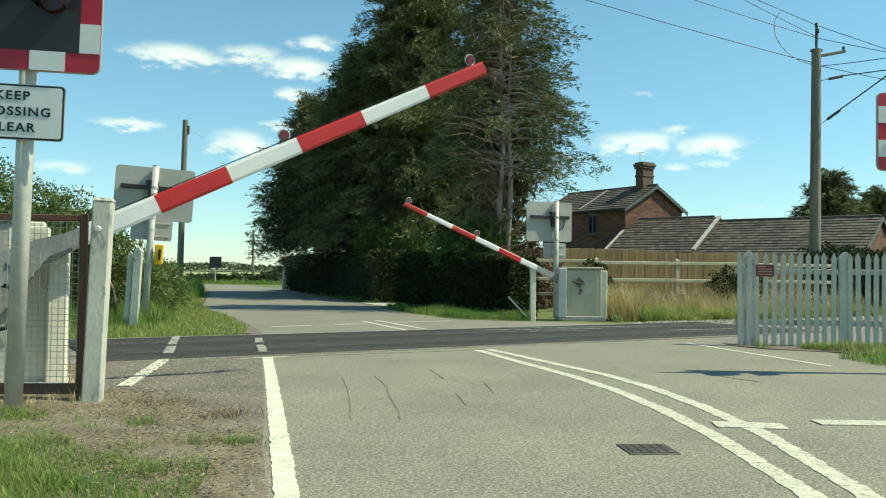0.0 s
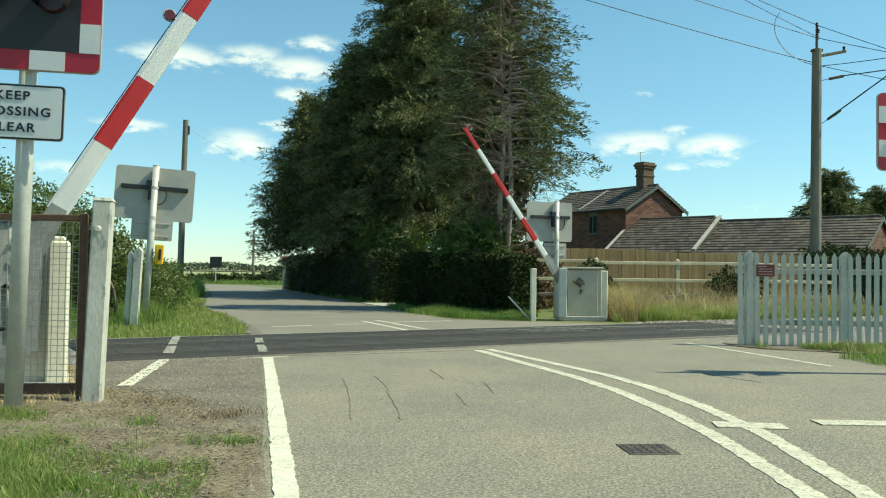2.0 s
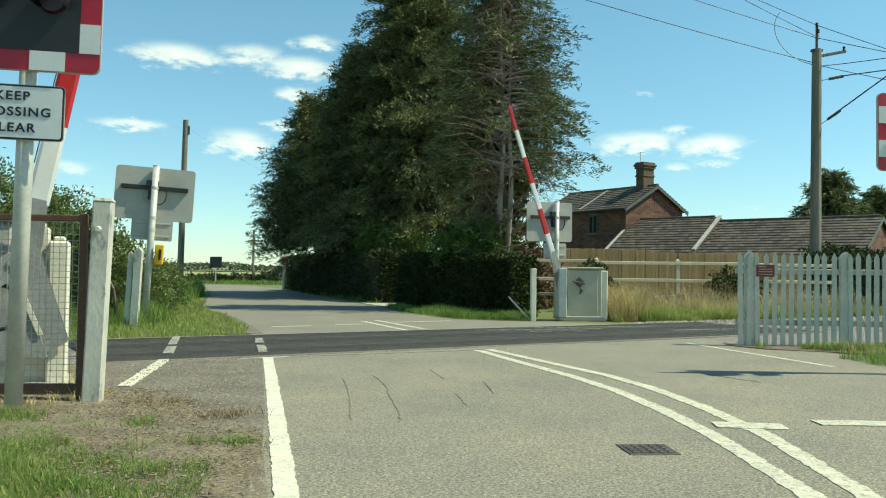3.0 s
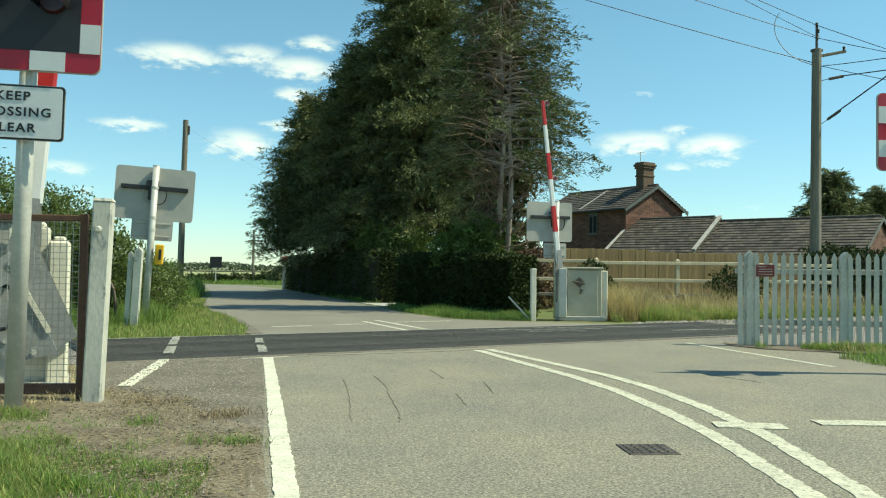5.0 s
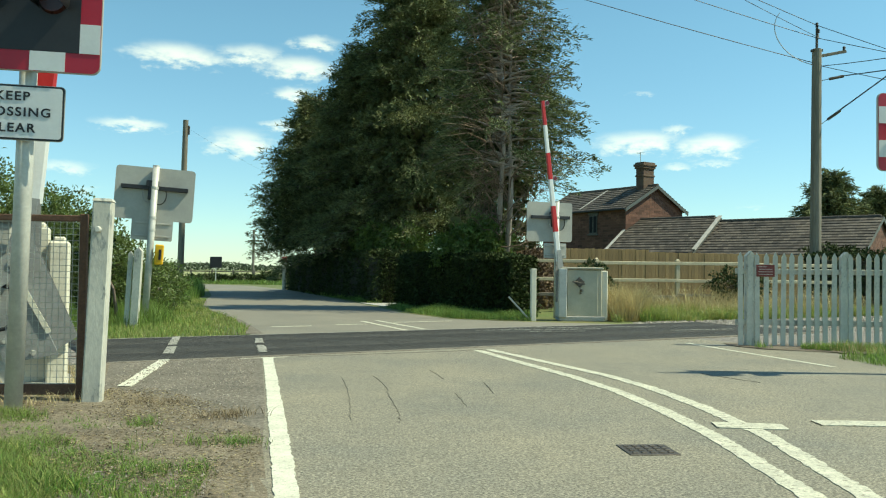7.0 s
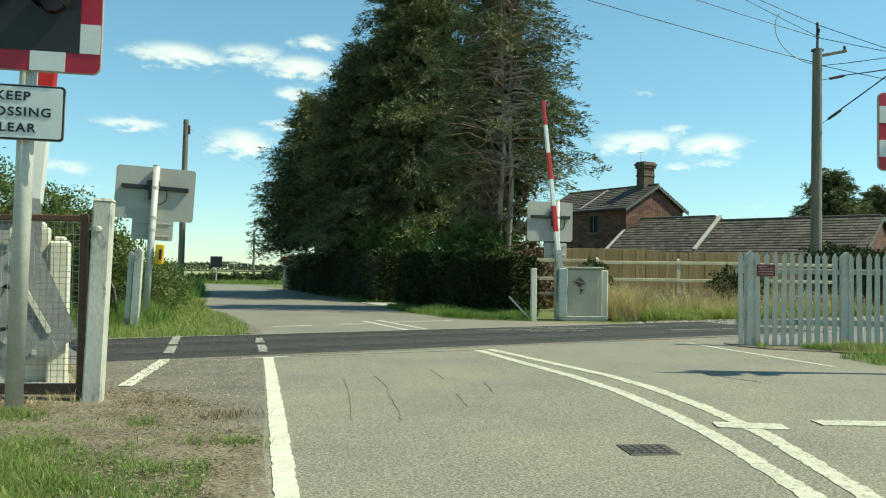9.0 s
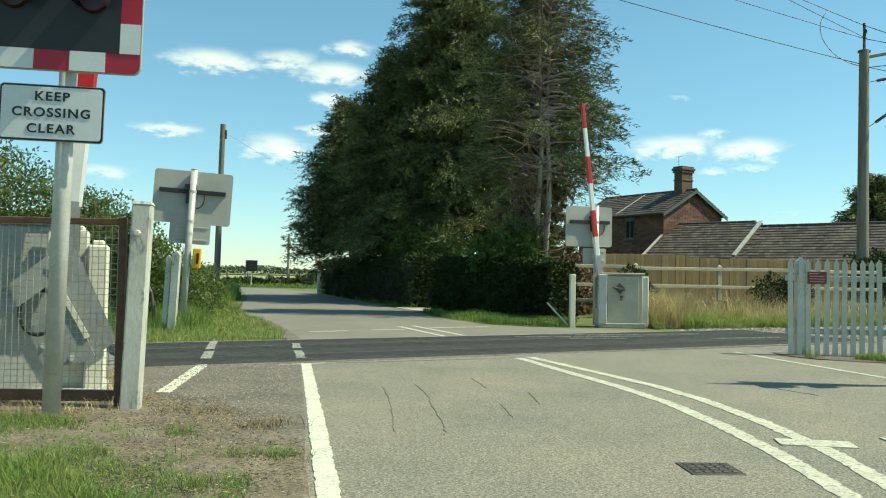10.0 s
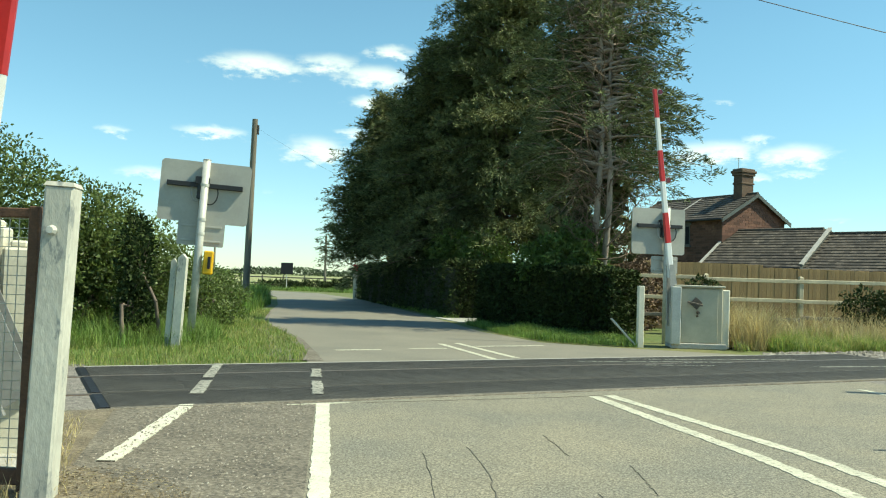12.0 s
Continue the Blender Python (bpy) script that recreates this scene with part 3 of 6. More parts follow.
# square gully cover
drain = thing("gully_cover", "small square cast iron gully cover set in the road", "drain cover", pose(0.25, 7.88, 0.0, 0, 0, -3))
bm = B()
box(bm, (0, 0, 0.0), (0.34, 0.32, 0.014), 0, 0.003)
part("frame", bm, IRON, drain)
for i in range(5):
    for j in range(4):
        bm = B()
        box(bm, (-0.12 + i * 0.06, -0.1 + j * 0.067, 0.009), (0.036, 0.03, 0.008), 0, 0.003)
        part("tread_stud", bm, IRON, drain)

# bare soil and verge under the near grass
def soil_patch(name, outline, mat, label, z=0.012, amp=1.0):
    bm = B()
    sheet(bm, outline, z)
    f = bmesh.ops.triangulate(bm, faces=bm.faces)
    bmesh.ops.subdivide_edges(bm, edges=bm.edges, cuts=5, use_grid_fill=True)
    for v in bm.verts:
        v.co.z += amp * (0.022 * noise.noise(v.co * 1.6) + 0.012 * noise.noise(v.co * 6))
    return solid(name, bm, mat, label, "ground", "structure", smooth=True)


soil_patch("verge_soil", [(-4.9, -14), (-3.4, -7), (-2.42, 0), (-2.13, 4), (-2.19, 7.0), (-2.36, 8.8), (-2.7, 9.3), (-3.3, 10.3), (-3.75, 10.75), (-4.0, 11.0), (-4.45, 13.2), (-7.5, 12.0), (-14, 9), (-16, -14)], SOIL, "dry bare soil verge with straw and sparse grass")

soil_patch("fence_soil", [(5.0, 16.2), (8.9, 15.3), (9.2, 13.6), (6.6, 14.1), (5.15, 15.05), (4.9, 15.6)], CLOD, "dark soil strip under the picket fence", 0.012, 0.3)
bm = B()
sheet(bm, [(-0.5, 33.2), (1.9, 34.2), (1.9, 31.4), (0.15, 30.6)], 0.004, 0.02)
solid("driveway", bm, CONCRETE, "pale gravel driveway entrance between the hedges", "driveway", "structure")

# ---------------------------------------------------------------- road signals


def letters(text, size, m, mat, parent):
    """Raised letters in the built-in font, made into a mesh."""
    cu = bpy.data.curves.new("lettering", "FONT")
    cu.body, cu.size, cu.align_x, cu.align_y = text, size, "CENTER", "CENTER"
    cu.extrude, cu.offset, cu.space_character = 0.002, 0.002, 1.18
    tmp = new("tmp", cu)
    me = bpy.data.meshes.new_from_object(tmp.evaluated_get(bpy.context.evaluated_depsgraph_get()))
    bpy.data.objects.remove(tmp)
    me.materials.clear()
    me.materials.append(mat)
    ob = new("lettering", me)
    ob.parent, ob.matrix_basis = parent, m @ Matrix.Diagonal((1.1, 1, 1, 1))
    return ob


def signal(name, x, y, yaw, board_w, board_h, z0, pole_r, pole_top, sign_w, sign_h, sign_z, label, lean=0.0, sign_dx=0.0, board_dx=0.0, phone=False):
    """A level crossing light signal on a pole. Its face looks to local -y."""
    t = thing(name, label, "crossing signal", pose(x, y, 0, 0, lean, yaw))
    bm = B()
    rod(bm, (0, 0, -0.05), (0, 0, pole_top), pole_r, pole_r, 20)
    rod(bm, (0, 0, pole_top), (0, 0, pole_top + 0.012), pole_r + 0.006, pole_r * 0.8, 20)
    p = part("pole", bm, GALV, t, "tall grey galvanised pole")
    for pl in p.data.polygons:
        pl.use_smooth = len(pl.vertices) == 4
    f = -pole_r - 0.045
    zc = z0 + board_h / 2
    bd = pose(board_dx, f, zc)
    bm = B()
    prism(bm, round_rect(board_w, board_h, 0.07), 0.03, bd)
    plate = part("backboard", bm, SIGN_BACK, t, "grey backboard with rounded corners")
    bm = B()
    prism(bm, round_rect(board_w - 0.012, board_h - 0.012, 0.065), 0.004, bd @ pose(0, -0.018, 0))
    part("red_border", bm, SIGN_RED, plate, "reflective red border")
    bm = B()
    bw = 0.165
    prism(bm, round_rect(board_w - 2 * bw, board_h - 2 * bw, 0.01), 0.004, bd @ pose(0, -0.023, 0))
    part("black_face", bm, SIGN_BLACK, plate, "matt black face")
    nx = max(3, round((board_w / 0.235 - 1) / 2) * 2 + 1)
    step = board_w / nx
    for i in range(1, nx - 1, 2):
        for sz in (-1, 1):
            bm = B()
            box(bm, bd @ Vector((-board_w / 2 + (i + 0.5) * step, -0.023, sz * (board_h / 2 - bw / 2 - 0.004))), (step, 0.004, bw - 0.008))
            part("white_block", bm, SIGN_WHITE, plate, "reflective white block")
    ny = 5
    stz = (board_h - 2 * bw) / (ny - 2) if ny > 2 else 0.2
    for k in (0, 2):
        for sx in (-1, 1):
            bm = B()
            box(bm, bd @ Vector((sx * (board_w / 2 - bw / 2 - 0.004), -0.023, board_h / 2 - bw - (k + 0.5) * stz)), (bw - 0.008, 0.004, stz))
            part("white_block", bm, SIGN_WHITE, plate, "reflective white block")
    for lx, lz, mat, nm in ((-0.30, 0.06, DARK_LENS, "red lamp"), (0.30, 0.06, DARK_LENS, "red lamp"), (0.0, 0.30, AMBER_LENS, "amber lamp")):
        c = bd @ Vector((lx, -0.03, lz))
        bm = B()
        rod(bm, c + Vector((0, 0.0, 0)), c + Vector((0, -0.035, 0)), 0.115, 0.10, 24)
        lamp = part("lamp_lens", bm, mat, t, "unlit " + nm + " lens")
        bm = B()
        rings = []
        for a in range(-30, 211, 12):
            w = radians(a)
            ln = 0.26 + 0.05 * math.sin(w)
            rings.append([bm.verts.new(c + Vector((r * math.cos(w), d, r * math.sin(w)))) for r, d in ((0.13, 0), (0.14, -ln), (0.132, -ln), (0.122, 0))])
        for p_, q_ in zip(rings[:-1], rings[1:]):
            for i in range(4):
                bm.faces.new((p_[i], p_[(i + 1) % 4], q_[(i + 1) % 4], q_[i]))
        bm.faces.new(rings[0])
        bm.faces.new(rings[-1][::-1])
        part("hood", bm, SIGN_BLACK, lamp, "black sun hood")
    # back: cross bar, cable box, loops
    bm = B()
    box(bm, (board_dx, f + 0.05, zc + 0.12), (board_w * 0.84, 0.11, 0.085), 0, 0.006)
    part("cross_bar", bm, SIGN_BLACK, plate, "dark mounting bar")
    bm = B()
    box(bm, (0.05, f + 0.07, zc + 0.2), (0.24, 0.16, 0.14), 0, 0.012)
    box(bm, (0.05, f + 0.07, zc + 0.02), (0.15, 0.15, 0.30), 0, 0.012)
    part("terminal_box", bm, SIGN_BLACK, plate, "black terminal box")
    bm = B()
    pts = [Vector((0.13 + 0.1 * math.cos(a), f + 0.09, zc + 0.02 + 0.2 * math.sin(a))) for a in [radians(d) for d in range(80, -120, -18)]]
    pipe(bm, pts, 0.012)
    part("cable_loop", bm, CABLE_GREY, plate, "grey looped cable")
    bm = B()
    pts = [Vector((-0.1 + 0.14 * math.cos(a), f + 0.09, zc - 0.02 + 0.2 * math.sin(a))) for a in [radians(d) for d in range(120, 290, 18)]]
    pipe(bm, pts, 0.012)
    part("cable_loop", bm, CABLE, plate, "black looped cable")
    for z in (zc + 0.12, sign_z, z0 + 0.05):
        bm = B()
        rod(bm, (0, 0, z - 0.025), (0, 0, z + 0.025), pole_r + 0.008, pole_r + 0.008, 20)
        part("pole_clamp", bm, GALV, t)
    # text plate below
    bm = B()
    prism(bm, round_rect(sign_w, sign_h, 0.035), 0.012, pose(sign_dx, f + 0.01, sign_z))
    sp = part("text_plate", bm, SIGN_BACK, t, "white text plate with black edge")
    bm = B()
    prism(bm, round_rect(sign_w - 0.01, sign_h - 0.01, 0.03), 0.003, pose(sign_dx, f + 0.002, sign_z))
    part("plate_edge", bm, SIGN_BLACK, sp)
    bm = B()
    prism(bm, round_rect(sign_w - 0.038, sign_h - 0.038, 0.022), 0.003, pose(sign_dx, f - 0.002, sign_z))
    part("plate_face", bm, SIGN_WHITE, sp)
    for i, word in enumerate(("KEEP", "CROSSING", "CLEAR")):
        letters(word, sign_h * 0.222, pose(sign_dx, f - 0.006, sign_z + (1 - i) * sign_h * 0.285, 90, 0, 0), SIGN_BLACK, sp)
    for dz in (-sign_h * 0.3, sign_h * 0.3):
        bm = B()
        box(bm, (sign_dx, f + 0.024, sign_z + dz), (sign_w * 0.86, 0.02, 0.035), 0, 0.004)
        part("stiffener", bm, SIGN_BACK, sp)
    if phone:
        bm = B()
        box(bm, (-0.19, 0.02, 1.46), (0.17, 0.17, 0.42), 0, 0.02)
        ph = part("telephone_box", bm, YELLOW, t, "bright yellow telephone box")
        bm = B()
        box(bm, (-0.21, 0.11, 1.46), (0.05, 0.03, 0.22), 0, 0.008)
        part("door_strip", bm, SIGN_BLACK, ph)
    return t


signal("crossing_signal", -4.38, 9.74, 0, 1.36, 1.05, 2.745, 0.068, 3.9, 0.80, 0.45, 2.41, "road signal with striped backboard and white text plate", 1.0, -0.075, -0.09)
signal("crossing_signal", 5.36, 11.75, 0, 1.42, 0.94, 2.46, 0.07, 3.6, 0.80, 0.43, 2.12, "road signal with red and white bordered backboard by the picket fence")
signal("crossing_signal", -5.52, 20.5, 187, 1.58, 1.10, 2.17, 0.07, 3.3, 0.82, 0.44, 1.97, "rear of a road signal with grey backboard on a banded pole", -3.0, 0.0, 0.0, True)
signal("crossing_signal", 4.27, 24.0, 190, 1.32, 1.05, 2.02, 0.065, 3.1, 0.66, 0.40, 1.78, "rear of a road signal standing behind the far barrier cabinet", 0, 0.0, 0.16)

# ---------------------------------------------------------------- barriers
BANDS_NEAR = (0.598, 1.422, 2.247, 3.112, 3.954, 4.845, 5.69)
BANDS_FAR = (0.472, 1.216, 1.865, 2.535, 3.20, 3.90, 4.512)


def boom_arm(parent, bands, h0, h1, lamps, first_red):
    """The swinging arm along local x: white tapered box, red bands, lamps, side arms and weight plate."""
    L0, L1 = bands[0], bands[-1]

    def hgt(x):
        return h0 + (h1 - h0) * (x - L0) / (L1 - L0)

    def piece(bm, a, b, grow):
        ha, hb, d = hgt(a) / 2 + grow, hgt(b) / 2 + grow, 0.04 + grow
        vs = [bm.verts.new((x, s * d * (0.8 if abs(k) > 0 else 1), k * h)) for x, h in ((a, ha), (b, hb)) for s, k in ((-1, -0.7), (-1, 0.7), (-0.6, 1), (0.6, 1), (1, 0.7), (1, -0.7), (0.6, -1), (-0.6, -1))]
        n = 8
        bm.faces.new(vs[:n][::-1])
        bm.faces.new(vs[n:])
        for i in range(n):
            bm.faces.new((vs[i], vs[(i + 1) % n], vs[n + (i + 1) % n], vs[n + i]))
        return bm
    arm = part("boom", piece(B(), L0, L1, 0), BOOM_WHITE, parent, "white barrier boom with red bands")
    for i in range(len(bands) - 1):
        if (i % 2 == 1) == first_red:
            part("red_band", piece(B(), bands[i], bands[i + 1], 0.002), BOOM_RED, arm, "reflective red band")
    for x in lamps:
        bm = B()
        rod(bm, (x, 0.03, hgt(x) / 2 + 0.075), (x, -0.035, hgt(x) / 2 + 0.075), 0.055, 0.055, 16)
        lm = part("boom_lamp", bm, RED_LENS, arm, "small round red lamp")
        bm = B()
        for a in range(0, 360, 30):
            p, q = [Vector((x + 0.065 * math.cos(radians(w)), 0, hgt(x) / 2 + 0.075 + 0.065 * math.sin(radians(w)))) for w in (a, a + 30)]
            rod(bm, p, q, 0.009, 0.009, 6)
        rod(bm, (x, 0, hgt(x) / 2 - 0.01), (x, 0, hgt(x) / 2 + 0.03), 0.014, 0.014, 8)
        part("lamp_guard", bm, GALV, lm, "wire guard")
    if lamps:
        bm = B()
        pipe(bm, [(L0 + 0.4, -0.02, hgt(L0 + 0.4) / 2 + 0.012), (lamps[0] - 0.1, -0.02, hgt(lamps[0]) / 2 + 0.016), (lamps[-1] - 0.05, -0.02, hgt(lamps[-1]) / 2 + 0.01)], 0.006)
        part("lamp_cable", bm, CABLE, arm)
    return arm


AZ = 13.6
near_bar = thing("barrier", "road barrier with a red and white boom swinging up", "barrier", pose(-4.68, 10.80, 0, 0, 0, AZ), group="crossing barriers")
bm = B()
box(bm, (-0.62, 0.56, 0.80), (1.0, 0.62, 1.6), 0, 0.03)
part("machine_cabinet", bm, CAB_WHITE, near_bar, "white painted barrier machine cabinet")
bm = B()
box(bm, (-0.62, 0.56, 1.62), (1.06, 0.68, 0.05), 0, 0.012)
part("cabinet_lid", bm, CAB_WHITE, near_bar)
bm = B()
box(bm, (-0.40, 0.32, 0.02), (1.6, 1.15, 0.08), 0, 0.02)
part("plinth", bm, CONCRETE, near_bar, "low concrete plinth")
for cx, cy, w, h, nm in ((0.07, 0.42, 0.25, 1.56, "guard_post"), (0.29, 0.29, 0.19, 1.42, "guard_post")):
    bm = B()
    box(bm, (cx, cy, h / 2), (w, 0.24, h), 0, 0.02)
    box(bm, (cx, cy, h + 0.02), (w - 0.08, 0.17, 0.05), 0, 0.015)
    part(nm, bm, WHITE, near_bar, "white square guard post")
bm = B()
pts = [Vector((-0.16 + 0.15 * math.cos(a), -0.29, 0.80 + 0.2 * math.sin(a))) for a in [radians(d) for d in range(30, 331, 20)]]
pipe(bm, pts, 0.018, 8)
part("cable_loop", bm, CABLE, near_bar, "thick black cable loop")
near_boom = boom_arm(near_bar, BANDS_NEAR, 0.215, 0.165, (3.0, 5.55), True)
ARM_SCALE = Matrix.Scale(0.92, 4)
bm = B()
for sy in (-0.075, 0.075):
    prism(bm, [(-0.28, -0.10), (0.2, -0.13), (0.64, -0.085), (0.64, 0.085), (0.2, 0.10), (-0.28, 0.13)], 0.012, pose(0, sy, 0))
part("side_plate", bm, GREY_STEEL, near_boom, "grey steel side plates")
bm = B()
for sy in (-0.13, 0.13):
    prism(bm, [(0.60, 0.06), (0.2, 0.14), (-0.2, 0.16), (-0.80, -0.28), (-0.88, -0.39), (-0.72, -0.58), (0.22, -0.07), (0.60, -0.07)], 0.02, pose(0, sy, 0))
part("weight_arm", bm, GREY_STEEL, near_boom, "tapered grey steel weight arm")
bm = B()
prism(bm, [(-0.2, -0.04), (-0.9, -0.43), (-1.02, 0.04), (-0.62, 0.22), (-0.3, 0.12)], 0.07, pose(0, -0.18, 0))
wp = part("counterweight", bm, GREY_STEEL, near_boom, "thick grey counterweight plate")
for bx, bz in ((-0.62, -0.08), (-0.9, -0.2), (-0.8, 0.06)):
    bm = B()
    rod(bm, (bx, -0.21, bz), (bx, -0.24, bz), 0.028, 0.028, 6)
    part("bolt", bm, GALV, wp)
bm = B()
prism(bm, [(-0.18, -0.015), (-0.68, -0.345), (-0.70, -0.30), (-0.20, 0.03)], 0.03, pose(0, -0.225, 0))
part("white_strip", bm, WHITE, near_boom, "narrow white strip")

for ob in [near_boom, *near_boom.children_recursive]:
    ob.data.transform(ARM_SCALE)

bm = B()
prism(bm, [(-0.10, 1.30), (0.02, 1.12), (-0.45, 0.74), (-0.60, 0.86)], 0.05, pose(0, -0.30, 0))
rod(bm, (-0.05, -0.34, 1.2), (-0.05, 0.3, 1.2), 0.05, 0.05, 12)
part("crank_arm", bm, GREY_STEEL, near_bar, "grey steel crank arm and pivot shaft")

far_bar = thing("barrier", "road barrier with slim striped boom beside a grey cabinet", "barrier", pose(4.05, 22.85, 0, 0, 0, 193.0), group="crossing barriers")
far_boom = boom_arm(far_bar, BANDS_FAR, 0.14, 0.085, (2.55, 4.45), True)
bm = B()
for sy in (-0.07, 0.07):
    prism(bm, [(-0.55, -0.16), (0.1, -0.1), (0.75, -0.05), (0.75, 0.05), (0.1, 0.1), (-0.55, 0.0)], 0.012, pose(0, sy, 0))
part("side_plate", bm, GREY_STEEL, far_boom, "grey steel side plates")
fi = far_bar.matrix_basis.inverted()


def far_part(name, c, s, mat, label="", bevel=0.015, rz=-8.0, parent=None):
    bm = B()
    box(bm, (0, 0, 0), s, 0, bevel)
    bm.transform(fi @ pose(*c, 0, 0, rz))
    return part(name, bm, mat, parent or far_bar, label)


cab = far_part("machine_cabinet", (4.62, 23.02, 0.70), (0.98, 0.60, 1.20), CABINET, "pale grey steel machine cabinet")
far_part("side_panel", (4.10, 22.96, 0.69), (0.20, 0.66, 1.22), GALV, "grey side casing", parent=None)
far_part("cabinet_door", (4.575, 22.70, 0.69), (0.76, 0.03, 1.14), CABINET, "flush grey door", 0.006, parent=cab)
far_part("cabinet_roof", (4.60, 22.98, 1.315), (1.06, 0.70, 0.05), CABINET, "", 0.012, parent=cab)
far_part("plinth", (4.6, 22.98, 0.05), (1.15, 0.7, 0.12), CONCRETE, "concrete plinth")
far_part("guard_post", (5.16, 22.80, 0.63), (0.17, 0.2, 1.26), WHITE, "white square guard post", 0.02)
for dx, dz, rr in ((0.0, 0.96, 0.085), (0.06, 0.76, 0.04), (0.04, 0.69, 0.025)):
    bm = B()
    c = Vector((4.47 + dx, 22.655, dz))
    rod(bm, c, c + Vector((0, -0.04, 0)), rr, rr * 0.7, 8)
    if rr > 0.05:
        box(bm, c + Vector((0, -0.045, 0)), (0.19, 0.02, 0.19), 0, 0.004, ry=40)
        box(bm, c + Vector((-0.03, -0.06, -0.01)), (0.33, 0.02, 0.04), 0, 0.004, ry=12)
    bm.transform(fi)
    part("door_lock", bm, IRON, cab, "dark steel lock handle")

# ---------------------------------------------------------------- near posts and mesh fence
post = thing("fence_post", "thick white painted concrete post with flaking paint", "post", pose(-3.875, 10.16, 0, 0.0, 1.8, 3))
bm = B()
box(bm, (0, 0, 0.82), (0.16, 0.16, 1.86), 0, 0.014)
bmesh.ops.create_cone(bm, cap_ends=True, segments=4, radius1=0.118, radius2=0.10, depth=0.025, matrix=pose(0, 0, 1.76, 0, 0, 45))
part("shaft", bm, WHITE_OLD, post)
for z in (1.50,):
    bm = B()
    rod(bm, (-0.02, -0.08, z), (-0.02, -0.12, z), 0.03, 0.02, 8)
    part("hinge_bolt", bm, GALV, post)

mesh_fence = thing("mesh_fence", "rusty framed wire mesh fence panel before the barrier machine", "fence", pose(-3.985, 10.26, 0, 0, 0, -3.0))
for nm, c, s in (("top_rail", (-1.5, 0, 1.60), (3.0, 0.05, 0.055)), ("bottom_rail", (-1.5, 0, 0.10), (3.0, 0.05, 0.09)), ("stile", (-0.02, 0, 0.83), (0.06, 0.06, 1.62)), ("stile", (-2.98, 0, 0.83), (0.06, 0.06, 1.62))):
    bm = B()
    box(bm, c, s, 0, 0.006)
    part(nm, bm, RUST, mesh_fence, "rusty angle iron")
bm = B()
for i in range(54):
    box(bm, (-0.06 - i * 0.0545, 0, 0.85), (0.0045, 0.0045, 1.46))
for k in range(27):
    box(bm, (-1.5, 0.004, 0.15 + k * 0.0545), (2.92, 0.0045, 0.0045))
tagged(part("wire_mesh", bm, WIRE, mesh_fence, "thin welded wire mesh"), kind="stuff")
for c, s, mt, nm in (((-1.20, -0.02, 1.52), (0.2, 0.008, 0.11), BLUE_PLATE, "blue_plate"), ((-1.20, -0.02, 1.25), (0.2, 0.008, 0.42), SIGN_WHITE, "notice_plate"), ((-1.20, -0.026, 1.22), (0.16, 0.006, 0.04), SIGN_RED, "notice_bar")):
    bm = B()
    box(bm, c, s, 0, 0.002)
    part(nm, bm, mt, mesh_fence, "small notice on the mesh")

# white end posts of the fence across the line
endp = thing("fence_post", "white pointed timber fence post and paling in long grass", "post", pose(-5.52, 19.55, 0, 0, 2.5, -4))
for cx, cy, w, h in ((0.0, 0.0, 0.14, 1.50), (-0.17, 0.06, 0.09, 1.44)):
    bm = B()
    prism(bm, [(-w / 2, -0.05), (w / 2, -0.05), (w / 2, h), (0, h + w * 0.55), (-w / 2, h)], 0.13 if w > 0.12 else 0.04, pose(cx, cy, 0))
    part("post_shaft" if w > 0.12 else "paling", bm, WHITE_OLD, endp)
fp = thing("fence_post", "slim white post beside the far barrier", "post", pose(3.32, 22.75, 0))
bm = B()
box(bm, (0, 0, 0.62), (0.13, 0.13, 1.34), 0, 0.012)
part("post_shaft", bm, WHITE, fp)
bm = B()
rod(bm, (2.72, 22.87, 0.58), (3.27, 22.75, -0.02), 0.022, 0.022, 8)
solid("stay_bar", bm, GALV, "slanting grey steel stay bar leaning by the hedge", "bar")

# ---------------------------------------------------------------- picket fence
picket = thing("picket_fence", "white painted picket fence with pointed tops", "fence", pose(5.1, 15.72, 0, 0, 0, -11.5))
bm = B()
w, h = 0.078, 1.50
prism(bm, [(-w / 2, 0.02), (w / 2, 0.02), (w / 2, h), (0, h + 0.075), (-w / 2, h)], 0.022, Matrix.Identity(4))
pale_me = to_mesh("paling", bm, WHITE_OLD)
for i in range(26):
    o = new("paling", pale_me)
    o.parent = picket
    o.matrix_basis = pose(-0.03 + i * 0.139, -0.06, random.uniform(-0.012, 0.01), 0, random.uniform(-0.7, 0.7), random.uniform(-2, 2))
bm = B()
prism(bm, [(-0.075, -0.1), (0.075, -0.1), (0.075, 1.52), (0, 1.60), (-0.075, 1.52)], 0.15, Matrix.Identity(4))
fpost_me = to_mesh("post_shaft", bm, WHITE_OLD)
for x in (0.14, 1.72, 3.4):
    o = new("post_shaft", fpost_me)
    o.parent, o.matrix_basis = picket, pose(x, 0.02, 0)
for z in (0.4, 1.26):
    bm = B()
    box(bm, (1.75, 0.0, z), (3.7, 0.05, 0.09), 0, 0.006)
    part("fence_rail", bm, WHITE_OLD, picket)
plate = thing("warning_plate", "small dark red notice plate on the picket fence", "sign", picket.matrix_basis @ pose(0.37, -0.085, 1.27))
bm = B()
box(bm, (0, 0, 0), (0.30, 0.008, 0.20), 0, 0.002)
part("plate_face", bm, RED_PLATE, plate)
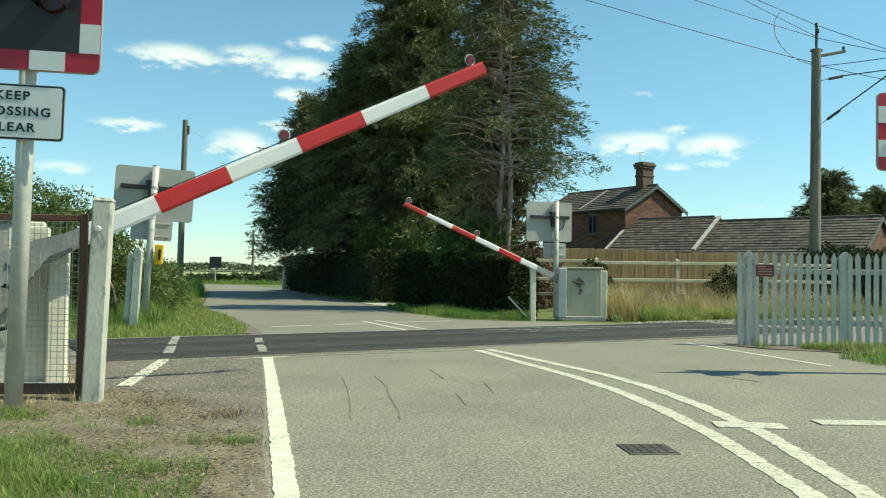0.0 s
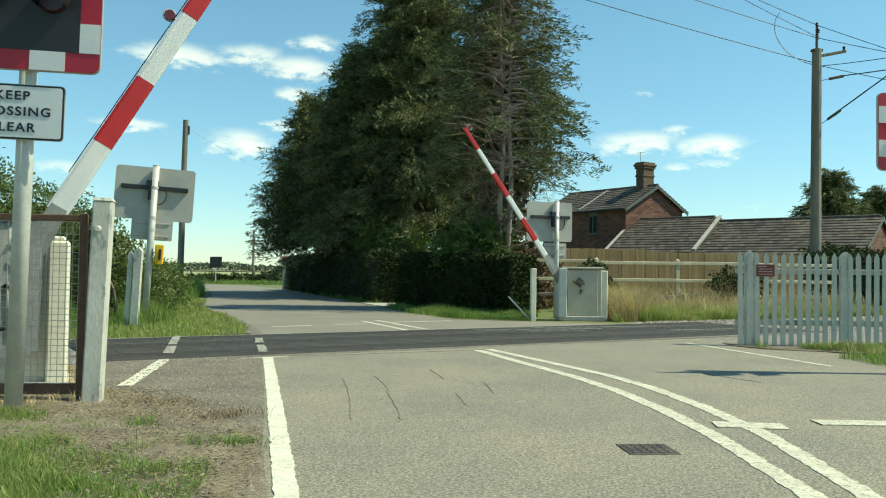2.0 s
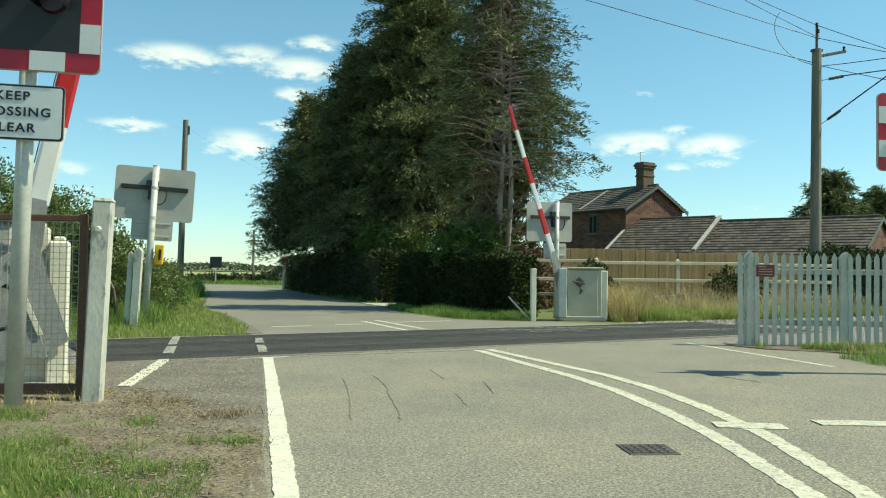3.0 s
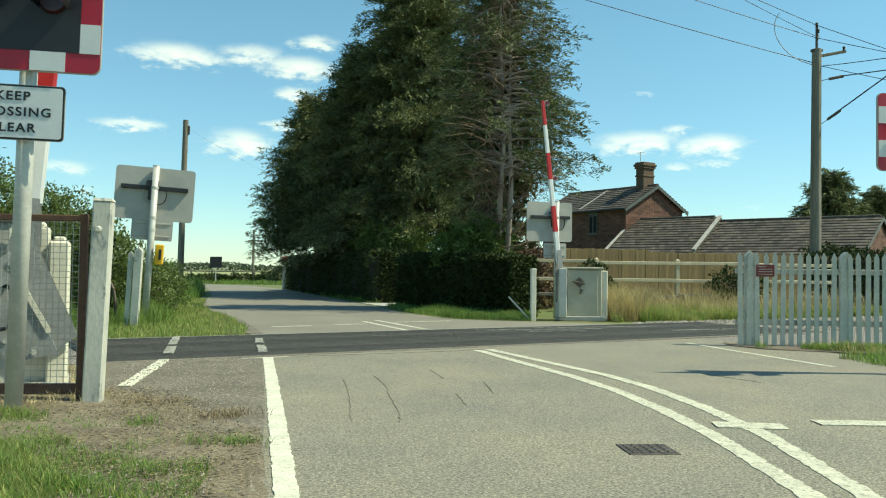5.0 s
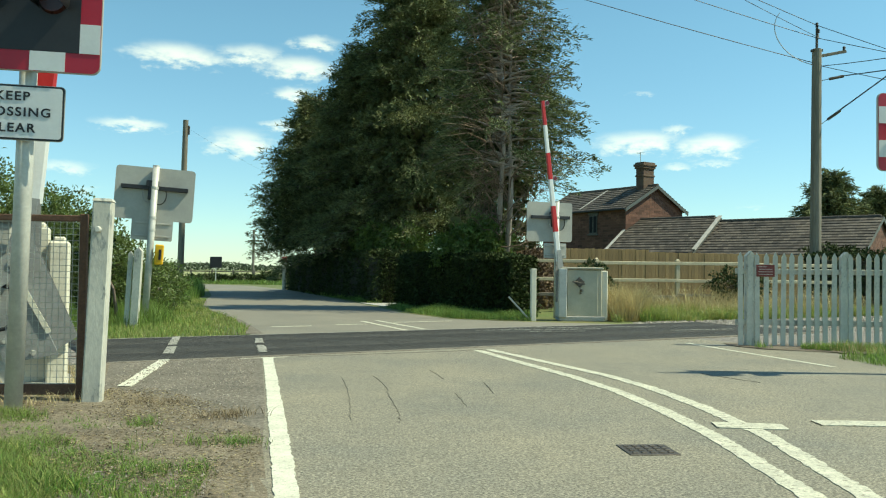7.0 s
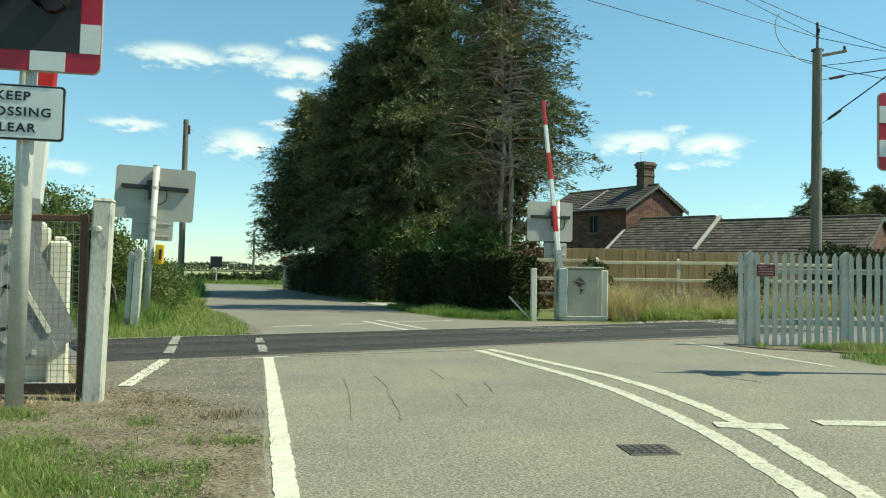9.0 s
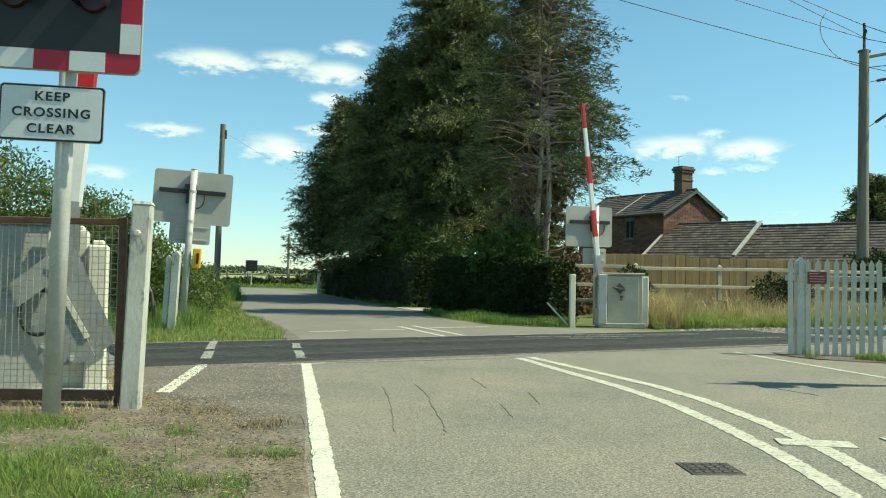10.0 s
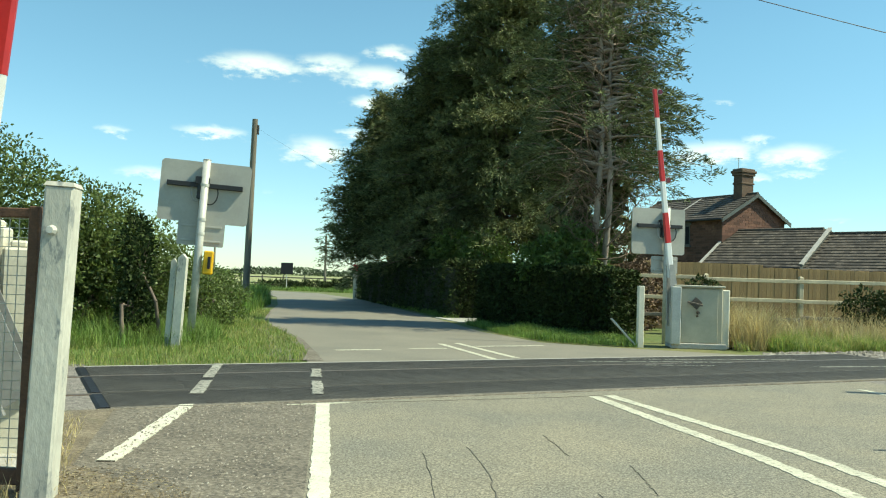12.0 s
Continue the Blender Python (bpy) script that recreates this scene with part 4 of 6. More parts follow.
for k, (bw_, bx) in enumerate(((0.14, -0.05), (0.22, 0), (0.24, 0), (0.23, 0))):
    bm = B()
    box(bm, (bx, -0.006, 0.065 - k * 0.042), (bw_, 0.004, 0.012))
    part("text_bar", bm, PALE_BAR, plate)

# ---------------------------------------------------------------- telegraph poles and wires


def telegraph(x, y, h, r, label, lean=0.0):
    t = thing("telegraph_pole", label, "utility pole", pose(x, y, 0, 0, lean, 0))
    bm = B()
    rod(bm, (0, 0, -0.2), (0, 0, h), r, r * 0.78, 14)
    part("pole_shaft", bm, POLE_WOOD, t)
    return t


RP = Vector((15.08, 29.3, 0))
rp = telegraph(RP.x, RP.y, 9.15, 0.20, "tall dark wooden electricity pole with crossarm and cables", 0.3)
bm = B()
box(bm, (0.5, 0.0, 9.0), (1.25, 0.09, 0.10), 0, 0.01, ry=-13)
part("crossarm", bm, POLE_WOOD, rp, "short slanted crossarm")
bm = B()
box(bm, (0, 0, 9.5), (0.07, 0.07, 0.9), 0, 0.008)
box(bm, (0, 0, 9.1), (0.36, 0.2, 0.09), 0, 0.008)
part("pole_bracket", bm, IRON, rp, "dark steel top bracket")
for c in ((0, 0, 9.95), (0.02, 0, 9.55), (1.04, 0, 9.17), (0.02, -0.05, 9.72)):
    bm = B()
    for k in range(3):
        rod(bm, (c[0], c[1], c[2] + k * 0.05), (c[0], c[1], c[2] + 0.035 + k * 0.05), 0.055, 0.04, 10)
    part("insulator", bm, IRON, rp, "dark ribbed insulator")
for p, q in (((0.15, 0, 8.05), (0.9, -0.25, 8.2)), ((0.15, 0, 6.5), (0.75, -0.3, 7.0))):
    bm = B()
    rod(bm, p, q, 0.012, 0.012, 6)
    rod(bm, Vector(p).lerp(Vector(q), 0.35), Vector(p).lerp(Vector(q), 0.95), 0.05, 0.05, 8)
    part("cable_clamp", bm, IRON, rp, "dark stay insulator")

lp = telegraph(-8.2, 41.5, 7.9, 0.15, "weathered wooden telegraph pole behind the bushes", 0.8)
bm = B()
box(bm, (0.12, 0, 7.45), (0.14, 0.12, 0.4), 0, 0.01)
part("pole_box", bm, IRON, lp, "small dark cable box")
tp3 = telegraph(-8.9, 92, 5.3, 0.14, "distant thin telegraph pole by the field")
lp2 = telegraph(-24.0, 110, 6.5, 0.14, "distant thin telegraph pole by the field")


def wire(p, q, sag, r, label):
    bm = B()
    p, q = Vector(p), Vector(q)
    pts = [p.lerp(q, i / 16) - Vector((0, 0, sag * 4 * (i / 16) * (1 - i / 16))) for i in range(17)]
    pipe(bm, pts, r, 5)
    solid("overhead_wire", bm, CABLE, label, "wire")


TOP = RP + Vector((0.05, 0, 9.9))
wire(TOP + Vector((0, 0, 0.1)), (-6.0, 26.0, 16.5), 0.3, 0.012, "thin black overhead electricity wire")
wire(TOP + Vector((0, 0, -0.35)), (-8.0, 29.0, 15.8), 0.3, 0.012, "thin black overhead electricity wire")
wire(TOP + Vector((0.1, 0, -0.35)), (-6.0, 22.0, 15.2), 0.3, 0.010, "thin black overhead electricity wire")
wire(RP + Vector((0, 0, 8.65)), (-5.0, 33.0, 14.8), 0.2, 0.014, "thin black overhead electricity wire")
wire(TOP + Vector((0, 0, 0.1)), (24, 22, 4.4), 0.1, 0.012, "thin black overhead electricity wire")
wire(TOP + Vector((0, 0, -0.35)), (24, 21, 5.4), 0.1, 0.012, "thin black overhead electricity wire")
wire(RP + Vector((0, 0, 8.6)), (24, 22, 4.9), 0.1, 0.012, "thin black overhead electricity wire")
wire(RP + Vector((0.1, 0, 8.55)), (24, 20, 10.4), 0.6, 0.014, "thin black overhead electricity wire")
wire(RP + Vector((0.9, -0.25, 8.2)), (24, 21, 9.1), 0.2, 0.020, "thick black overhead cable")
wire(RP + Vector((0.75, -0.3, 7.0)), (19, 22, 11.4), 0.1, 0.024, "thick black overhead cable")
bm = B()
ctrl = [RP + Vector(c) for c in ((-1.35, 0, 10.35), (-1.9, 0, 9.7), (-1.2, 0, 8.75), (-0.1, 0, 8.6))]
loop = []
for i in range(25):
    k = i / 24
    loop.append(ctrl[0] * (1 - k) ** 3 + ctrl[1] * 3 * k * (1 - k) ** 2 + ctrl[2] * 3 * k * k * (1 - k) + ctrl[3] * k ** 3)
pipe(bm, loop, 0.014, 6)
solid("jumper_cable", bm, CABLE_GREY, "pale looping jumper cable beside the pole top", "wire")
wire((-8.1, 41.5, 7.6), (-2.0, 46.0, 5.0), 0.2, 0.003, "thin slack telephone wire")

# ---------------------------------------------------------------- timber fences before the house
boards = thing("board_fence", "brown close-boarded timber fence", "fence", pose(4.1, 30.5, 0, 0, 0, 3.0))
bm = B()
box(bm, (0, 0, 1.04), (0.125, 0.022, 2.08), 0, 0.004)
bd_me = to_mesh("board", bm, TIMBER)
for i in range(168):
    o = new("board", bd_me)
    o.parent, o.matrix_basis = boards, pose(i * 0.127, random.uniform(-0.006, 0.006), -0.1 + random.uniform(-0.01, 0.01) + (0.08 if i < 44 else 0.0))
for i in range(8):
    bm = B()
    box(bm, (i * 2.9, 0.08, 0.85), (0.11, 0.11, 1.75), 0, 0.008)
    part("fence_post", bm, TIMBER_GREY, boards)

railf = thing("rail_fence", "pale timber post and rail fence", "fence", pose(3.6, 27.9, 0, 0, 0, 1.5))
for i in range(4):
    bm = B()
    box(bm, (i * 2.75 + 0.4, 0.06, 0.75), (0.13, 0.12, 1.8), 0, 0.012)
    bmesh.ops.create_cone(bm, cap_ends=True, segments=4, radius1=0.09, radius2=0.03, depth=0.05, matrix=pose(i * 2.75 + 0.4, 0.06, 1.67, 0, 0, 45))
    part("fence_post", bm, TIMBER_PALE, railf)
    for k, z in enumerate((1.56, 1.02, 0.50)):
        bm = B()
        box(bm, (i * 2.75 + 1.77, 0.0 - 0.006 * (i % 2), z + random.uniform(-0.03, 0.03)), (2.78, 0.05, 0.105), 0, 0.01, ry=random.uniform(-0.5, 0.5))
        part("fence_rail", bm, TIMBER_PALE if k < 2 else TIMBER_GREY, railf)

# field fence beyond, with posts
ff = thing("field_fence", "low grey post and rail field fence by the bend", "fence", pose(-22, 78, 0, 0, 0, -4))
for i in range(14):
    bm = B()
    box(bm, (i * 1.8, 0, 0.55), (0.12, 0.12, 1.2), 0, 0.01)
    part("fence_post", bm, TIMBER_GREY, ff)
for z in (0.45, 0.95):
    bm = B()
    box(bm, (11.7, -0.07, z), (23.6, 0.05, 0.10))
    part("fence_rail", bm, TIMBER_GREY, ff)
rear = thing("road_sign", "dark rear of a road sign on the bend", "sign", pose(-10.3, 72, 0))
bm = B()
box(bm, (0, 0, 1.7), (0.95, 0.05, 0.9), 0, 0.02)
part("sign_panel", bm, SIGN_BLACK, rear)
bm = B()
rod(bm, (0, 0.05, 0), (0, 0.05, 1.9), 0.04, 0.04, 8)
part("sign_post", bm, GALV, rear)
mk = thing("marker_post", "white marker post with a red top by the hedge", "post", pose(-4.0, 52.0, 0))
bm = B()
box(bm, (0, 0, 0.75), (0.22, 0.14, 1.6), 0, 0.02)
part("post_shaft", bm, WHITE, mk)
bm = B()
box(bm, (0, 0, 1.74), (0.30, 0.2, 0.36), 0, 0.02)
part("red_top", bm, SIGN_RED, mk)

# ---------------------------------------------------------------- house


def brick_wall(name, origin, ux, length, height, parent, top=None, seed=1):
    """A wall of bricks in courses along ux from origin; top(x) limits the height. Mortar sits behind the bricks."""
    rnd = random.Random(seed)
    out = Vector((ux.y, -ux.x, 0))
    bm = B()
    bl, bh = 0.45, 0.15
    rows_ = int(height / bh)
    for r in range(rows_):
        n = int(length / bl) + 1
        for i in range(n):
            x0 = i * bl - (bl / 2 if r % 2 else 0)
            a, b = max(0, x0) + 0.008, min(length, x0 + bl) - 0.008
            z0, z1 = r * bh + 0.008, (r + 1) * bh - 0.008
            if b - a < 0.04 or (top and z1 > top((a + b) / 2)):
                continue
            j = rnd.uniform(0, 0.012)
            q = []
            for x, z, d in ((a, z0, 0.012 + j), (b, z0, 0.012 + j), (b, z1, 0.012 + j), (a, z1, 0.012 + j), (a, z0, 0), (b, z0, 0), (b, z1, 0), (a, z1, 0)):
                q.append(bm.verts.new(origin + ux * x + out * d + Vector((0, 0, z))))
            for f in ((0, 1, 2, 3), (0, 4, 5, 1), (1, 5, 6, 2), (2, 6, 7, 3), (3, 7, 4, 0)):
                bm.faces.new([q[k] for k in f])
    return tagged(part(name, bm, BRICK_W, parent), kind="stuff")


BRICK_W = material("brickwork", (0.15, 0.072, 0.048), (0.105, 0.052, 0.037), 0.9, scale=1.0, fine=10, fine_amount=0.25, bump=0.3, island=0.35, spots=(0.22, 0.11, 0.07), spot_scale=1.2, spot_lo=0.60)


def tiled_slope(name, o, ux, uy, length, depth, parent, tw=0.30, td=0.30):
    """Overlapping roof tiles laid in courses from the eaves point o, along ux, and up the slope uy."""
    nrm = ux.cross(uy).normalized()
    verts, faces = [], []
    nr, nc = int(math.ceil(depth / td)), int(math.ceil(length / tw))
    rnd = random.Random(5)
    for r in range(nr):
        for c in range(nc):
            a, b = c * tw, min((c + 1) * tw - 0.008, length)
            if b <= a:
                continue
            y0, y1 = r * td - 0.04, min(r * td + td, depth)
            j = rnd.uniform(0, 0.014)
            k = len(verts)
            for x, y, h in ((a, y0, 0.085 + j), (b, y0, 0.085 + j), (b, y1, 0.012), (a, y1, 0.012), (a, y0, 0.0), (b, y0, 0.0)):
                verts.append(o + ux * (x + (tw / 2 if r % 2 else 0) * (0 < c < nc - 1)) + uy * y + nrm * (h * 0.45))
            faces += [(k, k + 1, k + 2, k + 3), (k + 4, k + 5, k + 1, k)]
    me = bpy.data.meshes.new(name)
    me.from_pydata(verts, [], faces)
    me.materials.append(TILE)
    ob = new(name, me)
    ob.parent = parent
    return tagged(ob, "dark brown weathered tiles in courses", kind="stuff")


def gable_house(name, label, corner, yaw, L, W, eaves, ridge, parent_kind="house", wall_mat=True, over=0.25):
    """A house with its long side along local x, gables at x=0 and x=L; corner is its front left corner."""
    t = thing(name, label, "house", pose(*corner, 0, 0, yaw))
    X, Y = Vector((1, 0, 0)), Vector((0, 1, 0))
    bm = B()
    prism(bm, [(0, 0), (W, 0), (W, eaves), (W / 2, ridge), (0, eaves)], L, pose(L / 2, 0, 0) @ Matrix(((0, 1, 0, 0), (1, 0, 0, 0), (0, 0, 1, 0), (0, 0, 0, 1))))
    part("wall_core", bm, MORTAR, t, "red brick walls")
    sl = (ridge - eaves) / (W / 2)
    gt = lambda x: eaves + sl * (W / 2 - abs(x - W / 2)) - 0.02
    brick_wall("brickwork", Vector((0, 0, 0)), X, L, eaves, t, seed=2)
    brick_wall("brickwork", Vector((0, W, 0)), -Y, W, ridge, t, gt, seed=3)
    brick_wall("brickwork", Vector((L, 0, 0)), Y, W, ridge, t, gt, seed=4)
    ang = math.atan2(ridge - eaves, W / 2)
    up1, up2 = Vector((0, math.cos(ang), math.sin(ang))), Vector((0, -math.cos(ang), math.sin(ang)))
    sd = (W / 2 + over) / math.cos(ang)
    lift = Vector((0, 0, 0.06))
    roof_len = L + 2 * over
    o1 = Vector((-over, -over, eaves - over * sl)) + lift
    o2 = Vector((L + over, W + over, eaves - over * sl)) + lift
    roof_bm = B()
    for o, ux, uy in ((o1, X, up1), (o2, -X, up2)):
        vs = [roof_bm.verts.new(o + ux * a + uy * b) for a, b in ((0, 0), (roof_len, 0), (roof_len, sd), (0, sd))]
        roof_bm.faces.new(vs)
    roof = part("roof", roof_bm, TILE, t, "dark tiled roof")
    tiled_slope("roof_tiles", o1, X, up1, roof_len, sd, roof)
    tiled_slope("roof_tiles", o2, -X, up2, roof_len, sd, roof)
    for i in range(int(roof_len / 0.4)):
        bm = B()
        rod(bm, (-over + i * 0.4, W / 2, ridge + 0.05), (-over + i * 0.4 + 0.39, W / 2, ridge + 0.05), 0.10, 0.105, 8)
        part("ridge_tile", bm, TILE, roof)
    for x in (-over, L + over):
        for y0, y1 in ((-over, W / 2), (W + over, W / 2)):
            bm = B()
            z0, z1 = eaves - over * sl, ridge
            prism(bm, [(y0, z0 - 0.16), (y1, z1 - 0.16), (y1, z1 + 0.05), (y0, z0 + 0.05)], 0.05, pose(x, 0, 0) @ Matrix(((0, 1, 0, 0), (1, 0, 0, 0), (0, 0, 1, 0), (0, 0, 0, 1))))
            part("bargeboard", bm, BARGE, roof, "dark green-grey bargeboard")
    bm = B()
    rod(bm, (-over, -over - 0.05, eaves - over * sl), (L + over, -over - 0.05, eaves - over * sl), 0.06, 0.06, 8)
    part("gutter", bm, SIGN_BLACK, roof)
    return t


def window(parent, x, z, w, h, y=-0.02):
    bm = B()
    box(bm, (x, y, z), (w, 0.06, h), 0, 0.01)
    fr = part("window", bm, BARGE, parent, "dark framed sash window")
    for sx in (-1, 1):
        bm = B()
        box(bm, (x + sx * w / 4, y - 0.035, z), (w / 2 - 0.09, 0.012, h - 0.14))
        part("pane", bm, GLASS, fr)
    bm = B()
    box(bm, (x, y - 0.05, z - h / 2 - 0.05), (w + 0.2, 0.14, 0.08), 0, 0.01)
    part("sill", bm, BARGE, fr)
    bm = B()
    box(bm, (x, y - 0.01, z + h / 2 + 0.1), (w + 0.2, 0.06, 0.16), 0, 0.01)
    part("lintel", bm, BARGE, fr)


HYAW = -65.0
hu = Vector((math.cos(radians(HYAW)), math.sin(radians(HYAW)), 0))
hc = Vector((16.0, 50.0, 0)) - hu * 7.5
house = gable_house("house", "two-storey red brick house with dark tiled roof and chimney", hc, HYAW, 7.5, 5.0, 5.2, 6.6)
window(house, 4.8, 4.25, 0.7, 1.15)
window(house, 2.0, 3.9, 0.8, 1.15)
bm = B()
box(bm, (6.7, 2.5, 7.1), (0.62, 0.95, 1.7), 0, 0.02)
box(bm, (6.7, 2.5, 7.80), (0.76, 1.09, 0.14), 0, 0.02)
box(bm, (6.7, 2.5, 7.95), (0.86, 1.19, 0.14), 0, 0.02)
box(bm, (6.7, 2.5, 8.07), (0.72, 1.05, 0.12), 0, 0.02)
box(bm, (6.7, 2.5, 7.28), (0.70, 1.03, 0.10), 0, 0.02)
ch = part("chimney", bm, CHIMNEY, house, "tall red brick chimney stack")
bm = B()
rod(bm, (6.5, 2.3, 7.6), (6.5, 2.3, 8.8), 0.02, 0.02, 6)
box(bm, (6.5, 2.3, 8.75), (0.5, 0.02, 0.02), 20)
box(bm, (6.4, 2.3, 8.75), (0.02, 0.4, 0.02), 20)
part("aerial", bm, GALV, ch, "thin television aerial")
bm = B()
box(bm, (3.6, 1.2, 5.94), (0.12, 2.9, 0.08), 0, 0, rx=29.2)
part("valley_strip", bm, VERGE, house, "pale mortar strip on the roof")

BYAW = -50.0
bu = Vector((math.cos(radians(BYAW)), math.sin(radians(BYAW)), 0))
bv = Vector((-bu.y, bu.x, 0))
RIDGE0 = Vector((20.4, 46.7, 0))
b1 = gable_house("outbuilding", "low brick outbuilding with a mossy brown tiled roof", RIDGE0 - bv * 3.4 - bu * 5.4, BYAW, 5.2, 6.8, 2.45, 4.45, over=0.15)
b2 = gable_house("outbuilding", "long low brick outbuilding with a brown tiled roof", RIDGE0 - bv * 3.3, BYAW, 8.2, 6.6, 2.3, 4.2, over=0.15)
bm = B()
ang = math.degrees(math.atan2(2.0, 3.4))
box(bm, (5.34, 1.7, 3.55), (0.20, 3.95, 0.07), 0, 0, rx=ang)
part("verge_strip", bm, VERGE, b1, "pale mortar verge strip")
bm = B()
box(bm, (-0.05, 1.7, 3.55), (0.16, 3.95, 0.07), 0, 0, rx=ang)
part("flashing_strip", bm, VERGE, b1, "pale mortar flashing beside the house wall")

# ---------------------------------------------------------------- plants


def limbs(name, segs, mat, parent, label="", sides=6):
    """Tapered bars for trunks, limbs and twigs, in one mesh."""
    p, q = np.array([tuple(a[0]) for a in segs]), np.array([tuple(a[1]) for a in segs])
    r0, r1 = np.array([a[2] for a in segs]), np.array([a[3] for a in segs])
    d = unit(q - p)
    s = unit(np.cross(d, np.where(np.abs(d[:, 2:3]) < 0.9, [[0, 0, 1.0]], [[1.0, 0, 0]])))
    u = np.cross(d, s)
    n, verts, faces = len(segs), [], []
    a = np.arange(sides) * 2 * np.pi / sides
    ring = s[:, None] * np.cos(a)[None, :, None] + u[:, None] * np.sin(a)[None, :, None]
    V = np.concatenate([p[:, None] + ring * r0[:, None, None], q[:, None] + ring * r1[:, None, None]], 1)
    k = np.arange(sides)
    F = np.stack([k, (k + 1) % sides, (k + 1) % sides + sides, k + sides], 1)
    F = (F[None] + (np.arange(n) * 2 * sides)[:, None, None]).reshape(-1, 4)
    me = bpy.data.meshes.new(name)
    me.from_pydata(V.reshape(-1, 3).tolist(), [], F.tolist())
    me.materials.append(mat)
    for pl in me.polygons:
        pl.use_smooth = True
    ob = new(name, me)
    ob.parent = parent
    return tagged(ob, label)


def conifer(name, base, H, R, label, n_br, leaves_per, low=0.04, bare=None, seed=1, lean=(0, 0), squash=1.0, bark=None, side_gap=1.0, girth=1.0, twigs=6, trunks=((0, 0),), power=0.75, leaf=0.20):
    """A tall conifer: trunks, many drooping limbs, and feathery sprays along them. bare(z, azimuth) tells which limbs have lost their needles."""
    g = np.random.default_rng(seed)
    t = thing(name, label, "tree", pose(*base, 0))
    segs, Ps, Ds = [], [], []
    bare_segs = []
    for tx, ty in trunks:
        x0, y0 = tx * 0.4, ty * 0.4
        k = 10
        pts = [Vector((x0 + (tx - x0) * min(1, i / 3) + lean[0] * i / k + g.normal(0, 0.04), y0 + (ty - y0) * min(1, i / 3) + lean[1] * i / k + g.normal(0, 0.04), H * 0.95 * i / k - 0.2 * (i == 0))) for i in range(k + 1)]
        for i in range(k):
            ra, rb = [girth * (0.17 * (1 - w / k) + 0.025) * H / 12 for w in (i, i + 1)]
            segs.append((pts[i], pts[i + 1], ra, rb))
    for b in range(n_br):
        u = low + (1 - low) * (b + g.uniform()) / n_br
        z = H * u
        az = g.uniform(0, 2 * np.pi)
        prof = min(1.0, ((1 - u) / 0.72)) ** power * (0.72 + 0.28 * min(1, u / 0.12))
        Lb = R * prof * (g.uniform(0.5, 1.0) if g.uniform() < 0.8 else g.uniform(1.0, 1.28)) + 0.2
        isbare = bare is not None and bare(u, az, g)
        if isbare and (g.uniform() < 0.6 or (u < 0.3 and g.uniform() < 0.6)):
            continue
        Lb *= 0.5 if isbare and u < 0.36 else 0.85 if isbare else 1.0
        if isbare:
            az = math.pi * 1.08 + g.normal(0, 0.5) if g.uniform() < 0.62 else g.normal(-0.3, 0.45)
        d = np.array([np.cos(az), np.sin(az) * squash, 0])
        tr = trunks[b % len(trunks)]
        p0 = np.array([tr[0] + lean[0] * u, tr[1] + lean[1] * u, z])
        rise = g.uniform(0.45, 1.9) if isbare else g.uniform(-0.05, 0.55)
        thick = 0.015 if isbare else 0.035
        s = np.linspace(0, 1, 5)
        pts = p0 + d * (s * Lb)[:, None] + np.array([0, 0, 1]) * (rise * Lb * s - 0.32 * Lb * s * s)[:, None] + g.normal(0, 0.10 if isbare else 0.03, (5, 3)) * (s > 0)[:, None]
        for i in range(4):
            r0, r1 = thick * (1 - s[i]) + 0.006, thick * (1 - s[i + 1]) + 0.005
            (bare_segs if isbare else segs).append((Vector(pts[i]), Vector(pts[i + 1]), r0, r1))
        if isbare:
            for _ in range(twigs):
                f = g.uniform(0.15, 1)
                q = np.array([np.interp(f, s, pts[:, k]) for k in range(3)])
                dd = d * 0.6 + g.normal(0, 0.5, 3)
                bare_segs.append((Vector(q), Vector(q + dd * g.uniform(0.25, 0.9)), 0.006, 0.0025))
            if g.uniform() < 0.92:
                continue
        # tufts of sprays along the outer limb, spreading to both sides and drooping at the tips
        thin = (0.4 if isbare else 1.0) * (side_gap if d[0] > 0.3 else 1.0)
        side = np.array([-d[1], d[0], 0])
        nb = max(4, int(Lb / 0.15 * thin))
        for k in range(nb):
            f = 0.22 + 0.78 * ((k + g.uniform()) / nb) ** 0.8
            q = np.array([np.interp(f, s, pts[:, c]) for c in range(3)])
            q = q + side * g.normal(0, 0.2 * Lb * (1.05 - 0.8 * f)) + np.array([0, 0, g.normal(0, 0.13)])
            m = int(g.uniform(0.6, 1.4) * leaves_per * 6)
            way = d * 0.8 + side * g.normal(0, 0.45) + np.array([0, 0, g.uniform(-0.3, 0.55)])
            way = way / np.linalg.norm(way)
            a = g.uniform(0, 1, m)
            ln = g.uniform(0.35, 0.85)
            Ps.append(q + way * (a * ln)[:, None] + g.normal(0, 0.07, (m, 3)) * (1.15 - a)[:, None] - np.array([0, 0, 1]) * (0.3 * ln * a * a)[:, None])
            Ds.append(way * 0.9 + g.normal(0, 0.36, (m, 3)) + np.array([0, 0, -0.12]))
    limbs("trunk", segs, bark or BARK, t, "grey-brown trunk and limbs")
